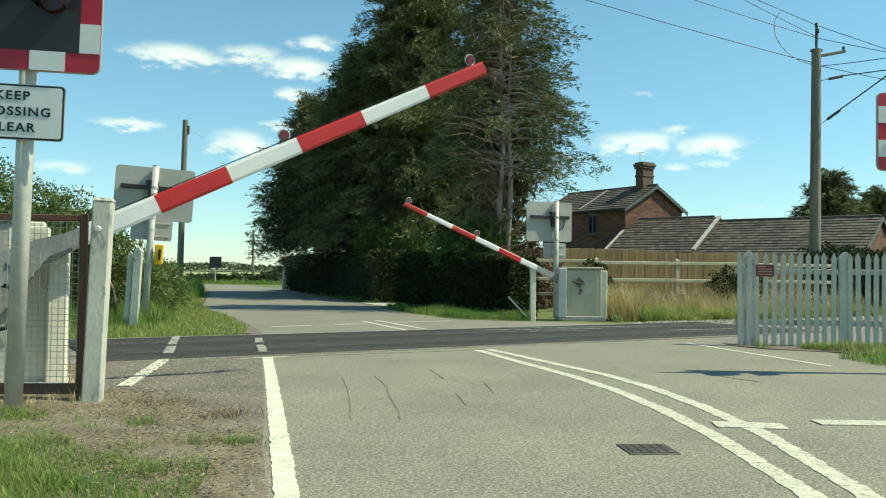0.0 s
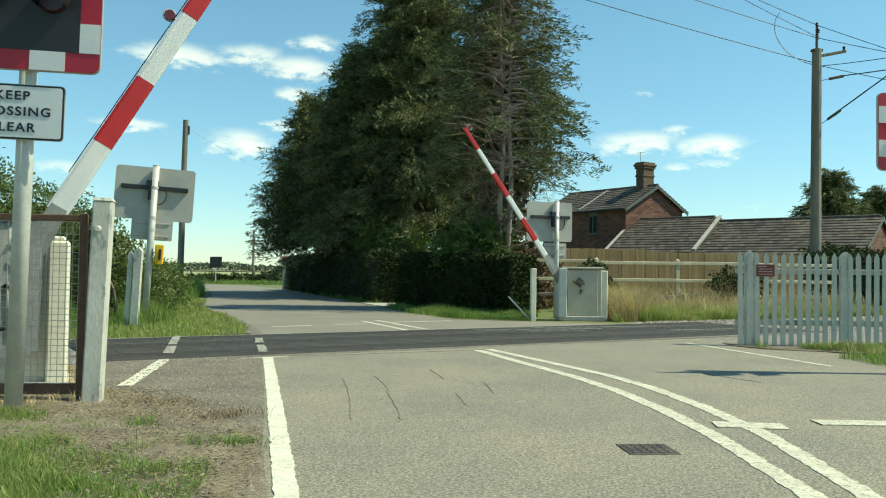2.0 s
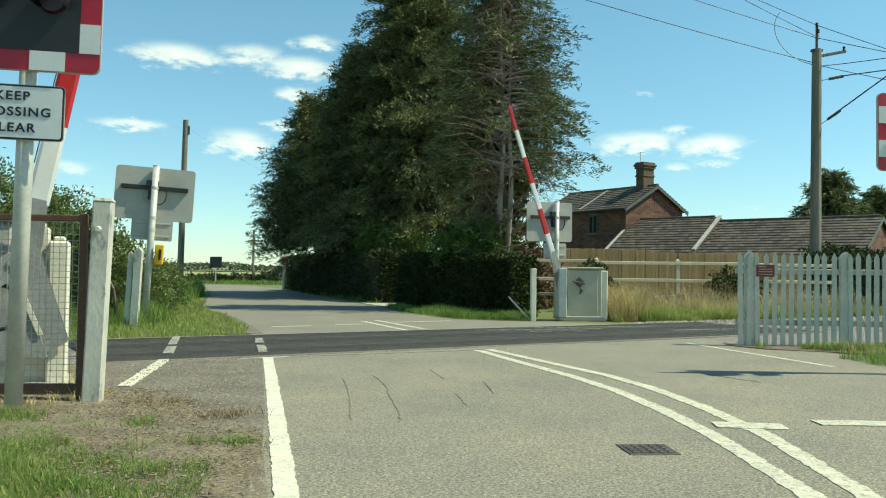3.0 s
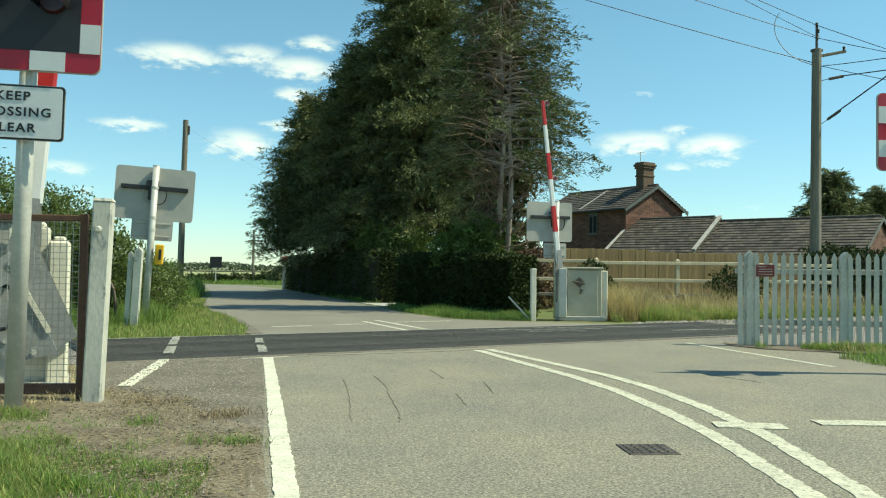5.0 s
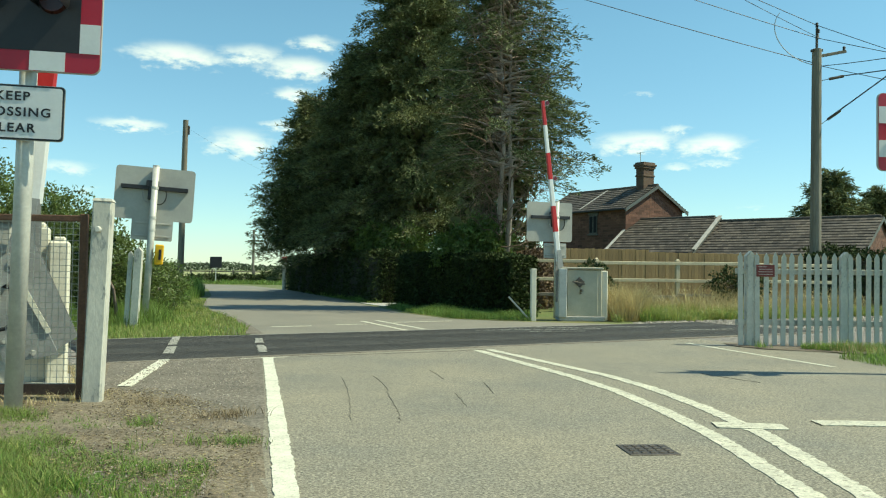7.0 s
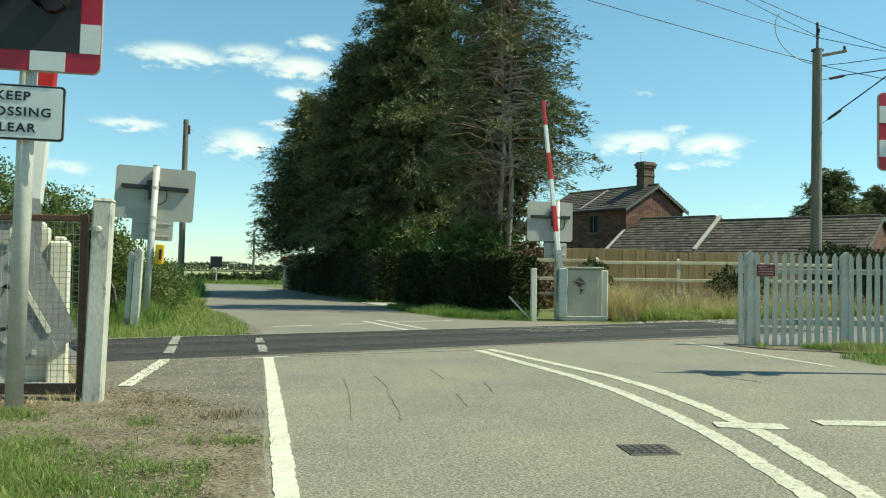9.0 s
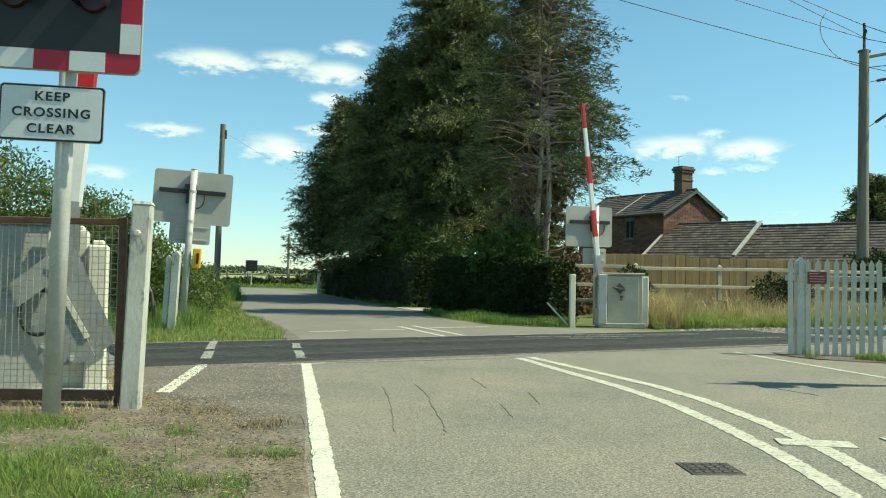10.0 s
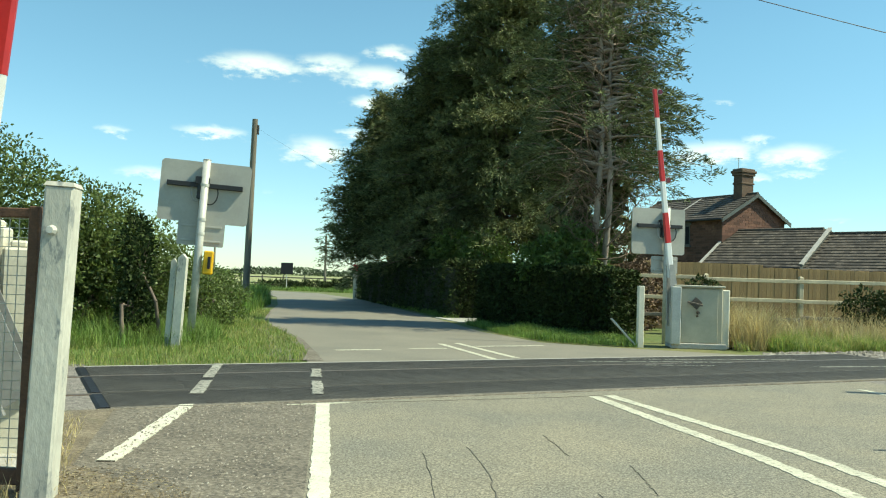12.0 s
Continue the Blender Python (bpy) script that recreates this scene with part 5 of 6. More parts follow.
    if bare_segs:
        for _ in range(1500):
            u, az, rr = g.uniform(0.2, 0.8), g.uniform(0, 2 * np.pi), 1.5 * math.sqrt(g.uniform(0.02, 1))
            q = np.array([rr * math.cos(az) + 0.2, 0.5 * rr * math.sin(az) - 0.1, H * u])
            dd = unit(g.normal(size=(1, 3)))[0] + np.array([0, 0, 0.3])
            bare_segs.append((Vector(q), Vector(q + dd * g.uniform(0.25, 0.8)), 0.007, 0.003))
        tagged(limbs("dead_wood", bare_segs, TWIG, t, "dead bare branches", 4), kind="stuff")
    P, D = np.vstack(Ps), np.vstack(Ds)
    n = len(P)
    # broad cards added close to the stem to block light and darken the crown's inside
    k = 2600 if bare is None else 1100
    u, az = g.uniform(low, 0.95, k), g.uniform(0, 2 * np.pi, k) if bare is None else g.uniform(0.1, 0.8 * np.pi, k)
    rr = R * np.minimum(1, (1 - u) / 0.72) ** power * np.sqrt(g.uniform(0.02, 0.42, k))
    P = np.vstack([P, np.column_stack([rr * np.cos(az) + lean[0] * u, rr * np.sin(az) * squash + lean[1] * u, H * u])])
    D = np.vstack([D, g.normal(size=(k, 3))])
    size = np.concatenate([g.uniform(0.6, 1.35, n) * leaf, g.uniform(0.35, 0.6, k)])
    wide = np.concatenate([g.uniform(0.6, 1.3, n) * leaf * 0.19, g.uniform(0.2, 0.35, k)])
    me = cards_mesh("crown", P, D, size, wide, NEEDLE, 0.15)
    ob = new("crown", me)
    ob.parent = t
    tagged(ob, "dense dark green feathery sprays")
    return t


conifer("conifer", (-2.1, 44.5, 0), 9.8, 3.0, "dark green conifer with dense feathery crown", 420, 3.8, seed=11, low=0.25, power=0.6)
conifer("conifer", (-0.1, 40.5, 0), 11.4, 3.0, "tall dark conifer in a close group behind the hedge", 440, 3.8, seed=12, low=0.18, power=0.62)
conifer("conifer", (2.3, 38.6, 0), 17.0, 3.9, "very tall dark conifer rising above the hedge", 620, 3.8, seed=13, low=0.15)
conifer("conifer", (3.6, 28.4, 0), 11.4, 2.3, "half-dead conifer with bare pale trunks and dead branches", 640, 5.0, seed=14, low=0.17,
        bare=lambda u, az, g: (np.sin(az) < 0.2 and np.cos(az) < 0.9 and u < 0.92 and g.uniform() < 0.95) or u < 0.36, trunks=((-0.2, -1.3), (0.08, -1.35)), power=0.6, bark=PALE_BARK, side_gap=1.0, girth=0.6, twigs=7, leaf=0.15)


def leafy(name, label, category, base, clumps, n, mat, size, stems=8, kind="", seed=3, inner=0.3, drop=0.0):
    """A bush: stems, and leaves on the skin and inside of overlapping uneven clumps (x, y, z, rx, ry, rz)."""
    g = np.random.default_rng(seed)
    t = thing(name, label, category, pose(*base, 0), kind=kind)
    C = np.array(clumps)
    wts = (C[:, 3] * C[:, 4] * C[:, 5]) ** (2 / 3)
    pick = g.choice(len(C), n, p=wts / wts.sum())
    v = unit(g.normal(size=(n, 3)))
    lump = 1 + 0.20 * np.sin(v[:, 0] * 7 + pick * 1.7) * np.sin(v[:, 1] * 6 + pick) + 0.16 * np.sin(v[:, 2] * 9 + pick * 2.1 + v[:, 0] * 5)
    rad = np.where(g.uniform(size=n) < inner, g.uniform(0.35, 0.95, n), g.uniform(0.8, 1.04, n)) * lump
    P = C[pick, :3] + v * C[pick, 3:6] * rad[:, None]
    keep = P[:, 2] > 0.02
    P, v = P[keep], v[keep]
    D = v * 0.6 + g.normal(0, 0.6, v.shape) + np.array([0, 0, -drop])
    m = len(P)
    me = cards_mesh("foliage", P, D, g.uniform(0.6, 1.3, m) * size, g.uniform(0.6, 1.2, m) * size * 0.55, mat, 0.2)
    ob = new("foliage", me)
    ob.parent = t
    segs = []
    for i in range(stems):
        c = C[i % len(C)]
        p = Vector((c[0] * 0.6 + g.normal(0, 0.2), c[1] * 0.6 + g.normal(0, 0.2), -0.05))
        q = Vector((c[0], c[1], c[2]))
        mid = p.lerp(q, 0.5) + Vector(g.normal(0, 0.15, 3))
        segs += [(p, mid, 0.045, 0.03), (mid, q, 0.03, 0.015)]
        for _ in range(4):
            e = q + Vector(unit(g.normal(size=(1, 3)))[0] * c[3:6] * 0.85)
            segs.append((mid.lerp(q, g.uniform(0.3, 1)), e, 0.014, 0.005))
    tagged(limbs("branchwork", segs, BARK, t), kind="stuff")
    return t


leafy("bush", "tall green hawthorn bush beside the railway", "bush", (-10.3, 21.5, 0),
      [(0, 0, 2.0, 2.0, 1.6, 2.0), (-1.6, 1, 2.8, 1.8, 1.6, 1.8), (-2.8, -0.5, 2.6, 1.8, 1.5, 2.0), (1.2, 0.6, 1.5, 1.4, 1.2, 1.5), (2.2, 1.2, 1.8, 1.2, 1.2, 1.3), (3.0, 1.4, 1.1, 1.2, 1.2, 1.1), (0.9, -0.3, 0.9, 1.5, 1.0, 0.9)], 76000, LEAF, 0.095, 14, seed=21)
leafy("bush", "dense green bush covered with creeper behind the signal", "bush", (-7.0, 22.8, 0),
      [(-0.9, 0, 1.0, 0.9, 0.8, 1.1), (0, 0.4, 1.15, 0.8, 0.8, 1.0), (-1.3, 0.5, 1.7, 0.9, 0.8, 0.9), (0.7, 1.2, 0.8, 0.7, 0.8, 0.8), (0.9, 2.8, 0.7, 0.7, 0.9, 0.7)], 22000, LEAF, 0.08, 8, seed=22)
leafy("bush", "low dark green bush at the road edge", "bush", (-7.0, 25.4, 0),
      [(0, 0, 0.55, 0.7, 0.8, 0.6), (-0.8, 0.6, 0.7, 0.8, 0.9, 0.75), (0.4, 1.2, 0.5, 0.5, 0.8, 0.5)], 6000, HEDGE, 0.09, 5, seed=23)


def hedge(name, label, pts, width, height, n, seed, mat=HEDGE):
    """A clipped hedge along a line: a core coloured near-black as inner shade, and leaves over its sides and top."""
    g = np.random.default_rng(seed)
    t = thing(name, label, "hedge", Matrix.Identity(4))
    bm = B()
    P, D = [], []
    pts = [np.array(p, float) for p in pts]
    lens = [np.linalg.norm(b - a) for a, b in zip(pts[:-1], pts[1:])]
    for a, b, ln in zip(pts[:-1], pts[1:], lens):
        d = (b - a) / ln
        nrm = np.array([d[1], -d[0]])
        c = (a + b) / 2
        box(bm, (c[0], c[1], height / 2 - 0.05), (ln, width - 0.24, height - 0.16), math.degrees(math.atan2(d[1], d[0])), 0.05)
        m = int(n * ln / sum(lens))
        f = g.uniform(-0.01, 1.01, m)
        which = g.uniform(size=m)
        side = np.where(which < 0.36, 1, np.where(which < 0.6, -1, 0))
        z = np.where(side != 0, g.uniform(0.0, height, m), height)
        off = np.where(side != 0, side * width / 2, g.uniform(-width / 2, width / 2, m))
        lumpy = 0.09 * np.sin(f * ln * 2.1) + 0.06 * np.sin(f * ln * 5.3 + z * 3)
        xy = a + d * (f * ln)[:, None] + nrm * (off + side * lumpy + g.normal(0, 0.035, m))[:, None]
        z = z + np.where(side == 0, lumpy * 0.5, 0) + g.normal(0, 0.03, m)
        P.append(np.column_stack([xy, np.maximum(z, 0.02)]))
        vec = np.column_stack([nrm * side[:, None], np.where(side == 0, 1.0, 0.25)])
        D.append(vec * 0.7 + g.normal(0, 0.6, (m, 3)))
        # ends
    for e, s in ((pts[0], pts[0] - pts[1]), (pts[-1], pts[-1] - pts[-2])):
        s = s / np.linalg.norm(s)
        nrm = np.array([s[1], -s[0]])
        m = int(n * 0.07)
        xy = e + nrm * g.uniform(-width / 2, width / 2, m)[:, None] + s * g.normal(0.02, 0.05, m)[:, None]
        P.append(np.column_stack([xy, g.uniform(0.02, height, m)]))
        D.append(np.column_stack([np.tile(s * 0.7, (m, 1)), np.full(m, 0.2)]) + g.normal(0, 0.6, (m, 3)))
    core = part("hedge_core", bm, HEDGE_SHADE_CORE, t, "near-black solid core coloured as the shade inside the hedge")
    P, D = np.vstack(P), np.vstack(D)
    m = len(P)
    ob = new("foliage", cards_mesh("foliage", P, D, g.uniform(0.6, 1.3, m) * 0.11, g.uniform(0.6, 1.2, m) * 0.062, mat, 0.2))
    ob.parent = t
    return t


# near-black, so that gaps between the hedge leaves look shaded
HEDGE_SHADE_CORE = material("hedge_core", (0.02, 0.028, 0.01), (0.035, 0.03, 0.018), 0.95, scale=6, fine=30, fine_amount=0.5, bump=1.0, bump_dist=0.05)
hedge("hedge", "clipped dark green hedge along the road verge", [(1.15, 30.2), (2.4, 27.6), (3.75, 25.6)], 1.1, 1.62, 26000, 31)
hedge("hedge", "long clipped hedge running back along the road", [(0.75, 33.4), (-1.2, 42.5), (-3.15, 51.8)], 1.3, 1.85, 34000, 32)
leafy("bush", "bright green self-sown shrub behind the hedge", "bush", (1.35, 35.0, 0), [(0, 0, 2.2, 0.9, 0.7, 0.8), (-0.9, 1.4, 2.5, 0.8, 0.7, 0.7), (-1.2, 3.2, 2.3, 0.8, 0.7, 0.8)], 6500, LEAF_BRIGHT, 0.15, 6, seed=41)
leafy("bush", "young green conifer shrub against the bare trunks", "bush", (2.85, 27.9, 0), [(0, -0.3, 2.0, 0.85, 0.8, 0.8), (0.5, 0, 2.15, 0.6, 0.7, 0.75), (-0.7, 0, 1.8, 0.7, 0.7, 0.6)], 9000, LEAF_BRIGHT, 0.13, 6, seed=42)
leafy("ivy_clump", "dark ivy covering an old post beside the bushes", "ivy", (-6.55, 20.6, 0), [(0, 0, 0.6, 0.32, 0.25, 0.6), (0, 0, 1.5, 0.30, 0.25, 0.85)], 3000, HEDGE, 0.09, 3, seed=48)
leafy("brushwood", "brown dead brushwood under the bare trunks", "bush", (4.5, 29.3, 0), [(0, 0, 1.2, 0.9, 0.5, 1.2), (0.9, 0.2, 1.0, 0.8, 0.5, 1.1), (-0.6, 0.2, 1.6, 0.7, 0.4, 0.9)], 6000, TWIG, 0.13, 8, seed=49)
leafy("ivy_clump", "green ivy growing over the fence post", "ivy", (6.5, 27.7, 0), [(0, 0, 1.2, 0.45, 0.3, 0.35), (0.3, 0, 0.8, 0.4, 0.3, 0.4)], 1600, HEDGE, 0.11, 3, seed=43)
leafy("ivy_clump", "dark ivy covering a fence post", "ivy", (10.9, 27.3, 0), [(0, 0, 0.9, 0.7, 0.35, 0.5), (0.7, 0, 0.8, 0.6, 0.35, 0.5)], 2400, HEDGE, 0.11, 3, seed=44)
leafy("bush", "green climber tumbling over the garden wall", "bush", (18.5, 33.8, 0), [(0, 0, 2.0, 1.1, 0.5, 0.45), (1.2, 0, 1.9, 1.0, 0.5, 0.5), (2.4, -0.2, 1.7, 1.0, 0.5, 0.6), (0.6, 0, 1.0, 1.4, 0.5, 0.9)], 6000, HEDGE, 0.15, 5, seed=45)
# its dark leaf colour stands in for the shade behind the palings
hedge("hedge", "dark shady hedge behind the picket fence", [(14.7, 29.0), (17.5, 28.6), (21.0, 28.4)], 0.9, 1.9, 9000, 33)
conifer("conifer", (34.0, 57.0, 0), 8.6, 3.6, "distant dark conifer behind the outbuilding", 260, 2.4, seed=51, leaf=0.35)
conifer("conifer", (38.5, 58.0, 0), 7.6, 3.4, "distant dark conifer behind the outbuilding", 260, 2.4, seed=52, leaf=0.35)
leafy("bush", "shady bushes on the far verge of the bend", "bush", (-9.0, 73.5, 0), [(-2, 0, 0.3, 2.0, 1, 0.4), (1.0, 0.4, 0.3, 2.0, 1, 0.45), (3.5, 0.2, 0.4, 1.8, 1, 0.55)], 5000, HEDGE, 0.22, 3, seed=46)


def treeline(y, x0, x1, h, n, seed):
    g = np.random.default_rng(seed)
    x = g.uniform(x0, x1, n)
    hh = h * (0.55 + 0.35 * np.sin(x * 0.021 + seed) + 0.2 * np.sin(x * 0.06) + 0.12 * np.sin(x * 0.17))
    hh = np.maximum(hh, 0.25 * h)
    P = np.column_stack([x, y + g.uniform(-15, 15, n), g.uniform(0, 1, n) ** 0.7 * hh])
    D = g.normal(size=(n, 3)) + np.array([0, 0, 0.5])
    ob = new("far_trees", cards_mesh("far_trees", P, D, g.uniform(1.0, 3.0, n), g.uniform(0.8, 2.0, n), FAR_TREES, 0.1))
    tagged(ob, "distant line of trees and hedges on the horizon", "trees", kind="stuff")


treeline(620, -520, 420, 4.6, 16000, 3)
bm = B()
sheet(bm, [(-420, 110), (-4, 100), (-6, 560), (-420, 560)], -0.004)
solid("ripe_field", bm, FAR_FIELD, "pale straw-coloured field in the distance", "field", "structure")

# ---------------------------------------------------------------- grass


def grass(name, poly, n, h, w, lean, mat, label, holes=None, patch=0.0, z0=0.0):
    xy = scatter(poly, n)
    if patch:
        v = np.array([noise.noise(Vector((x * 1.15, y * 1.15, 3.0))) + 0.5 * noise.noise(Vector((x * 3.1, y * 3.1, 9.0))) for x, y in xy])
        xy = xy[v > patch - 0.5 + RNG.uniform(-0.08, 0.08, len(xy))]
    ob = new(name, blades(name, xy, h, w, lean, mat, z0))
    tagged(ob, label, "grass", kind="stuff")


NEAR_V = [(-2.35, 4.2), (-2.45, 7.0), (-2.62, 8.5), (-3.1, 9.4), (-3.75, 9.9), (-5.0, 9.9), (-6.2, 10.2), (-8, 4)]
GREEN_V = [(-2.55, 5.2), (-2.55, 7.0), (-2.55, 7.7), (-2.9, 7.75), (-3.3, 8.0), (-3.75, 8.7), (-4.05, 9.5), (-5.0, 9.8), (-7.2, 9.8), (-7.2, 5)]
THICK_V = [(-2.75, 4.3), (-2.75, 6.9), (-3.25, 7.3), (-3.9, 8.3), (-5.4, 9.2), (-7, 8.5), (-7, 4.6)]
grass("verge_grass", GREEN_V, 70000, 0.055, 0.005, 1.3, GRASS, "uneven short green grass on the roadside verge", patch=0.30)
grass("verge_grass", THICK_V, 30000, 0.075, 0.005, 1.2, GRASS_PALE, "yellowish green grass on the roadside verge", patch=0.36)
grass("verge_grass", THICK_V, 40000, 0.085, 0.006, 1.2, GRASS, "thick green grass on the roadside verge", patch=0.45)
grass("verge_grass", NEAR_V, 14000, 0.035, 0.004, 1.2, GRASS, "sparse short grass on dry soil", patch=0.62)


def tufts(name, centres, per, radius, h, w, mat, label):
    c = np.repeat(np.array(centres), per, 0)
    xy = c + RNG.normal(0, radius, c.shape)
    tagged(new(name, blades(name, xy, h, w, 1.2, mat, 0.0)), label, "grass", kind="stuff")


def litter(poly, n, length, w, mat, label, patch=0.0):
    """Dead stalks lying flat on the ground."""
    xy = scatter(poly, n)
    if patch:
        v = np.array([noise.noise(Vector((x * 1.4, y * 1.4, 6.0))) for x, y in xy])
        xy = xy[v > patch - 0.5 + RNG.uniform(-0.15, 0.15, len(xy))]
    k = len(xy)
    a = RNG.uniform(0, 2 * np.pi, k)
    D = np.column_stack([np.cos(a), np.sin(a), RNG.normal(0.08, 0.12, k)])
    P = np.column_stack([xy, np.full(k, 0.024) + RNG.uniform(0, 0.02, k)])
    ob = new("straw_litter", cards_mesh("straw_litter", P, D, RNG.uniform(0.4, 1.4, k) * length, RNG.uniform(0.6, 1.4, k) * w, mat, 0.05))
    tagged(ob, label, "straw", kind="stuff")


SOIL_V = [(-2.3, 6.0), (-2.3, 8.2), (-2.45, 9.2), (-3.0, 10.2), (-3.6, 10.9), (-4.3, 10.6), (-5.2, 10.2), (-4.2, 8.6), (-3.2, 7.2), (-2.9, 6.0)]
litter(SOIL_V, 11000, 0.035, 0.004, STRAW, "dry brown straw lying on bare soil", 0.4)
litter(SOIL_V, 2600, 0.04, 0.003, DRY_GRASS, "pale dead stalks lying on bare soil", 0.5)
litter(GREEN_V, 3000, 0.05, 0.004, DRY_GRASS, "pale dead stalks among the grass")
grass("dead_grass", [(-3.7, 10.2), (-4.1, 11.2), (-4.6, 12.9), (-6.5, 12.2), (-6.5, 10.1), (-4.4, 9.7)], 4200, 0.10, 0.005, 1.2, DRY_GRASS, "dry straw round the fence post")
tufts("grass_tuft", [(-2.72, 8.2), (-2.45, 8.2), (-2.40, 8.3), (-2.52, 8.28), (-3.22, 8.96), (-3.25, 9.05), (-3.56, 8.88), (-3.1, 8.1), (-3.75, 9.1), (-2.85, 7.5)], 80, 0.06, 0.075, 0.005, GRASS, "larger tufts of green grass on bare soil")
tufts("dead_grass", [(-2.66, 9.35), (-2.75, 9.3), (-2.58, 9.4), (-3.3, 9.9), (-3.5, 10.05), (-3.15, 10.1)], 120, 0.09, 0.06, 0.005, STRAW, "brown dead weed tufts on the apron edge")
LEFT_V = [tp2(-6, FAR_N + 0.15), tp2(4.1, FAR_N + 0.2), (-3.3, 19.2), (-3.85, 22.2), (-5.35, 27.7), (-6.05, 34), (-7.5, 34), (-8, 24), (-14, 20)]
grass("verge_grass", LEFT_V, 30000, 0.11, 0.009, 1.0, GRASS_PALE, "yellowish verge grass beyond the line")
grass("verge_grass", LEFT_V, 30000, 0.12, 0.009, 1.0, GRASS, "lush green verge grass beyond the line")
grass("long_grass", [(-7.5, 18.6), (-5.1, 19.6), (-5.0, 21.0), (-6.3, 25), (-8.5, 24)], 7000, 0.42, 0.010, 0.8, GRASS, "long green grass round the signal pole")
grass("long_grass", [(-7.0, 28), (-6.2, 30), (-6.9, 40), (-8.8, 52), (-11, 50), (-9, 34)], 9000, 0.6, 0.02, 0.4, GRASS, "long green grass along the road")
grass("verge_grass", [(3.2, 22.55), (1.6, 23.2), (0.7, 25.6), (0.2, 29.5), (0.9, 29.8), (3.4, 25.3), (3.9, 24.4)], 15000, 0.16, 0.010, 0.5, GRASS, "mown green verge before the hedge")
grass("verge_grass", [(-0.2, 33), (-1.5, 40), (-3.6, 52), (-2.9, 52), (-0.7, 40), (0.3, 33)], 5000, 0.14, 0.015, 0.5, GRASS, "green verge before the long hedge")
RIGHT_V = [(5.3, 22.2), (5.2, 26.5), (6.4, 27.6), (15, 27.2), (17, 26.9), (9, 23.3), (7.4, 22.6)]
grass("long_grass", RIGHT_V, 26000, 0.30, 0.012, 1.1, GRASS_PALE, "yellowish rank grass beside the railway", patch=0.4)
grass("long_grass", RIGHT_V, 22000, 0.26, 0.012, 1.1, GRASS, "rank green grass beside the railway", patch=0.3)
grass("tall_dry_grass", [(5.3, 22.5), (5.3, 24.4), (6.2, 25.2), (7.0, 24.0), (6.0, 22.6)], 3200, 0.75, 0.012, 0.9, DRY_GRASS, "tall straw-coloured grass beside the cabinet")
grass("tall_dry_grass", [(5.6, 25.0), (6.4, 27.6), (15, 27.2), (16, 26.8), (9, 23.9)], 5200, 0.78, 0.012, 0.9, DRY_GRASS, "tall seeding dry grass before the rail fence", patch=0.4)
grass("verge_grass", [(5.0, 15.5), (8.6, 14.7), (8.8, 14.0), (6.5, 14.5), (5.2, 15.0)], 5200, 0.15, 0.008, 1.0, GRASS, "weedy grass along the picket fence foot", patch=0.25)
grass("verge_grass", [(5.45, 12.0), (5.5, 13.7), (7.0, 13.9), (7.0, 11.8)], 2600, 0.12, 0.009, 0.9, GRASS, "dark rough grass at the foot of the road signal")
grass("dead_grass", [(5.0, 15.5), (8.6, 14.7), (8.8, 13.7), (6.5, 14.2), (5.2, 14.9)], 1800, 0.16, 0.007, 1.0, DRY_GRASS, "dry weeds along the picket fence foot", patch=0.45)
grass("verge_grass", [(-14, 71), (-3, 66), (-3, 72), (-14, 77)], 5000, 0.3, 0.04, 0.5, GRASS, "green verge on the outside of the bend")


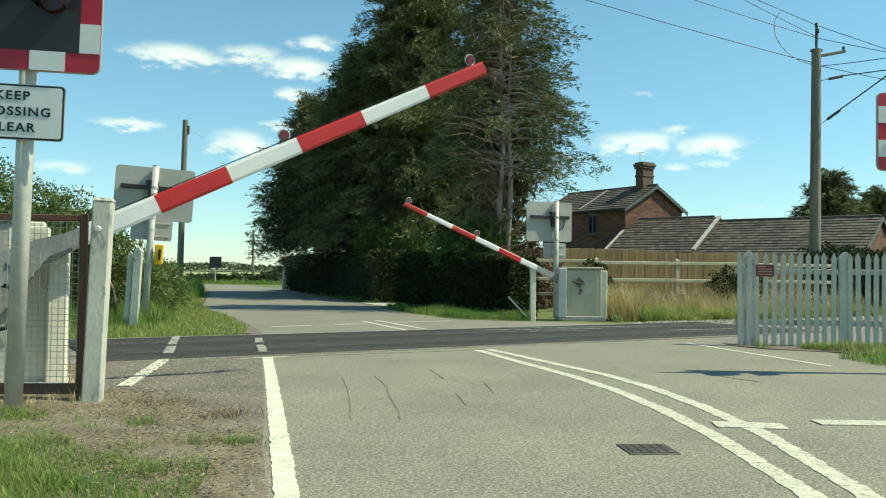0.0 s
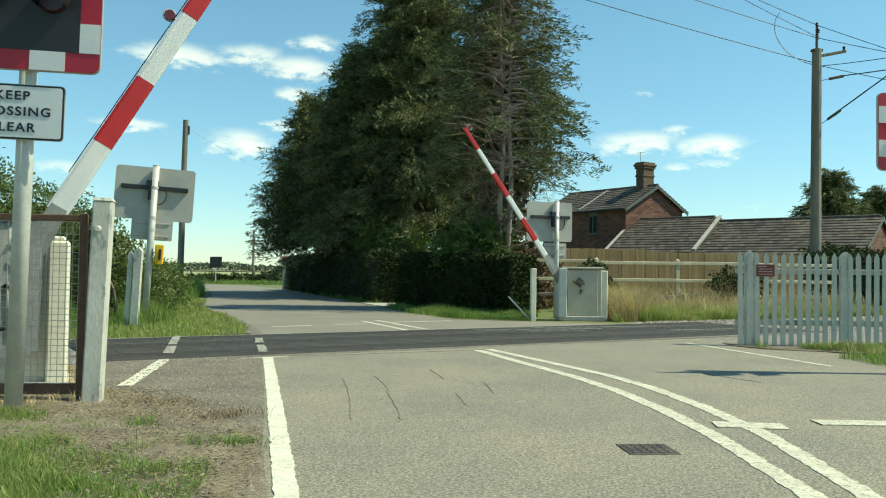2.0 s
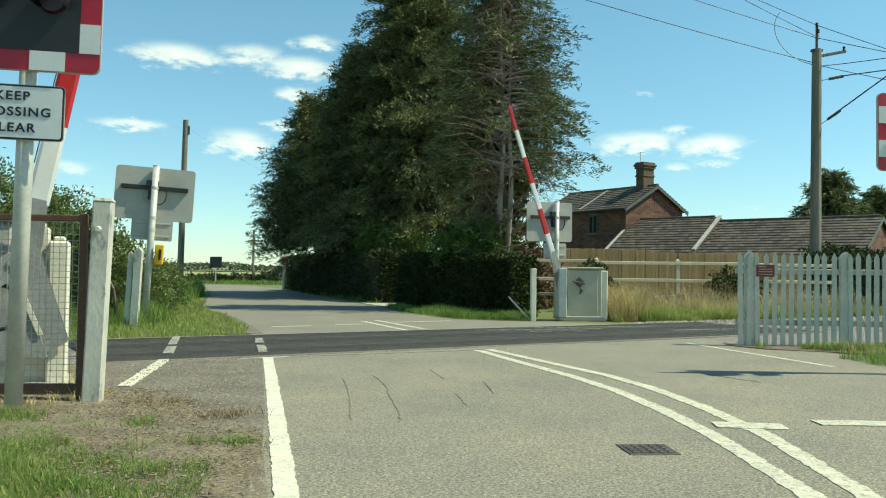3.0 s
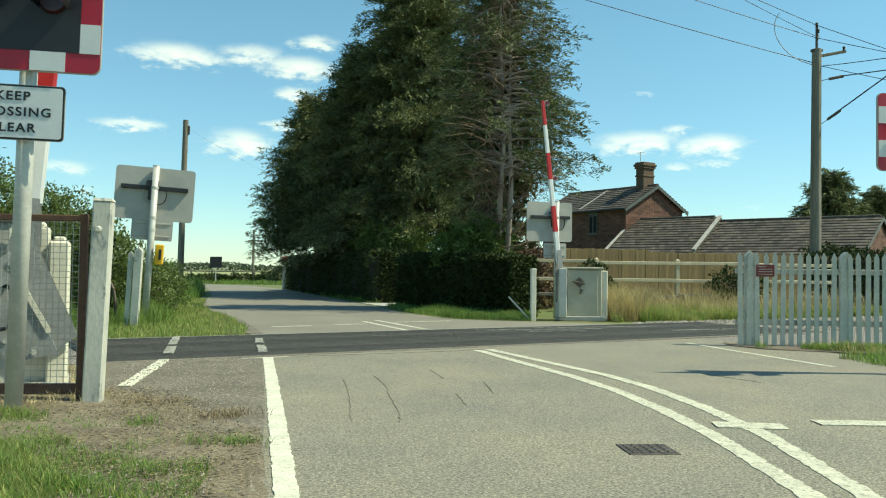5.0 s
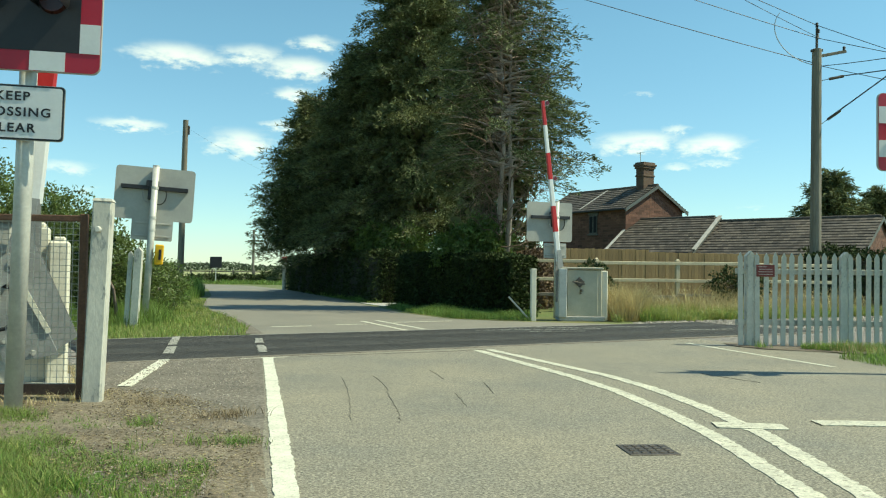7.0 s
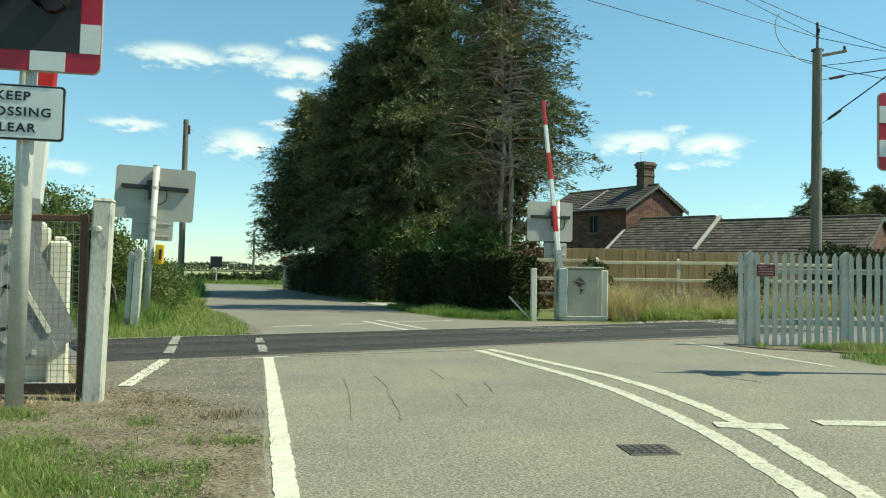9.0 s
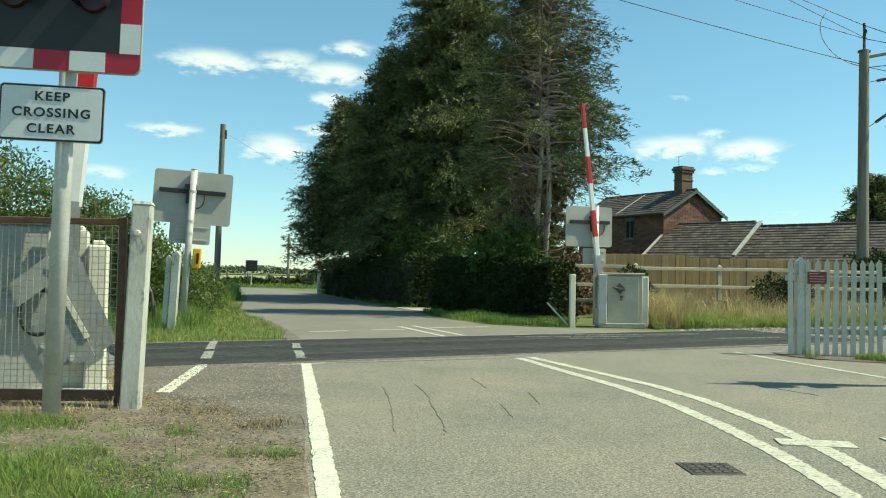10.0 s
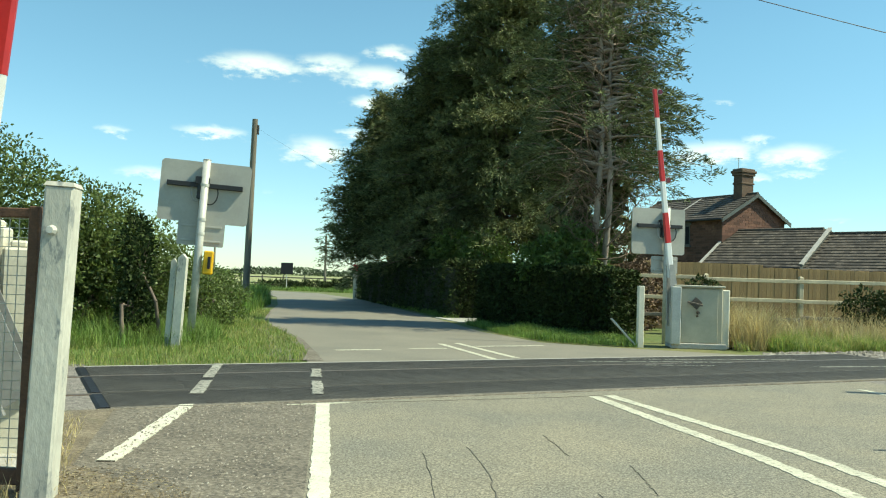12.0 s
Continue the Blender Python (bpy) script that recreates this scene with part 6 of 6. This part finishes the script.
# loose stones on the apron and verge
def stones(poly, n, smin, smax, mat, label, z):
    xy = scatter(poly, n)
    bm_v, bm_f = [], []
    for x, y in xy:
        s = random.uniform(smin, smax)
        k = len(bm_v)
        for dx, dy, dz in ((1, 0, 0.1), (0, 1, 0), (-1, 0, 0.1), (0, -1, 0), (0.1, 0.1, 0.8), (0, 0, -0.6)):
            bm_v.append((x + s * (dx + random.uniform(-.3, .3)), y + s * (dy + random.uniform(-.3, .3)), z + s * dz))
        bm_f += [(k + a, k + b, k + c) for a, b, c in ((0, 1, 4), (1, 2, 4), (2, 3, 4), (3, 0, 4), (1, 0, 5), (2, 1, 5), (3, 2, 5), (0, 3, 5))]
    me = bpy.data.meshes.new("stones")
    me.from_pydata(bm_v, [], bm_f)
    me.materials.append(mat)
    tagged(new("stones", me), label, "stones", kind="stuff")


STONE = material("stones", (0.36, 0.32, 0.26), (0.22, 0.19, 0.15), 0.9, scale=20, fine=60, island=0.45)
stones([(-2.4, 5), (-2.5, 9.5), (-2.75, 13.8), (-4.2, 13.2), (-4.0, 10.8), (-3.6, 9.8), (-3.2, 7)], 2600, 0.003, 0.011, STONE, "small loose grit on the apron", 0.018)
stones(SOIL_V, 420, 0.004, 0.011, CLOD, "dark crumbs of earth on the bare soil", 0.022)
stones([tp2(15.6, 13.6), tp2(30, 13.6), tp2(30, 17.9), tp2(15.6, 17.9)], 1800, 0.02, 0.05, STONE, "grey railway ballast stones", 0.0)
stones([tp2(0.2, 13.6), tp2(-8, 13.6), tp2(-8, 17.9), tp2(0.2, 17.9)], 1400, 0.02, 0.05, STONE, "grey railway ballast stones", 0.0)
stones([(5.4, 21.8), (8.6, 23.2), (8.8, 22.9), (5.6, 21.5)], 160, 0.02, 0.06, STONE, "pale stones at the edge of the deck", 0.0)


# ---------------------------------------------------------------- movement


def motions():
    """Both booms swing up and then stand."""
    def rows(angles, z):
        return [(t, pose(0, 0, z, 0, -a, 0)) for t, a in angles]
    walk(near_boom, rows([(0, 26.1), (0.5, 34.2), (1, 42.9), (1.5, 51.5), (2, 60.0), (2.5, 69.1), (3, 79.1), (3.2, 82.5), (3.6, 85.2), (12, 85.2)], 1.222))
    walk(far_boom, rows([(0, 22.6), (0.5, 30.0), (1, 37.8), (1.5, 45.6), (2, 53.6), (2.5, 62.0), (3, 70.7), (3.6, 80.0), (4.0, 82.8), (12, 82.8)], 1.017))


motions()
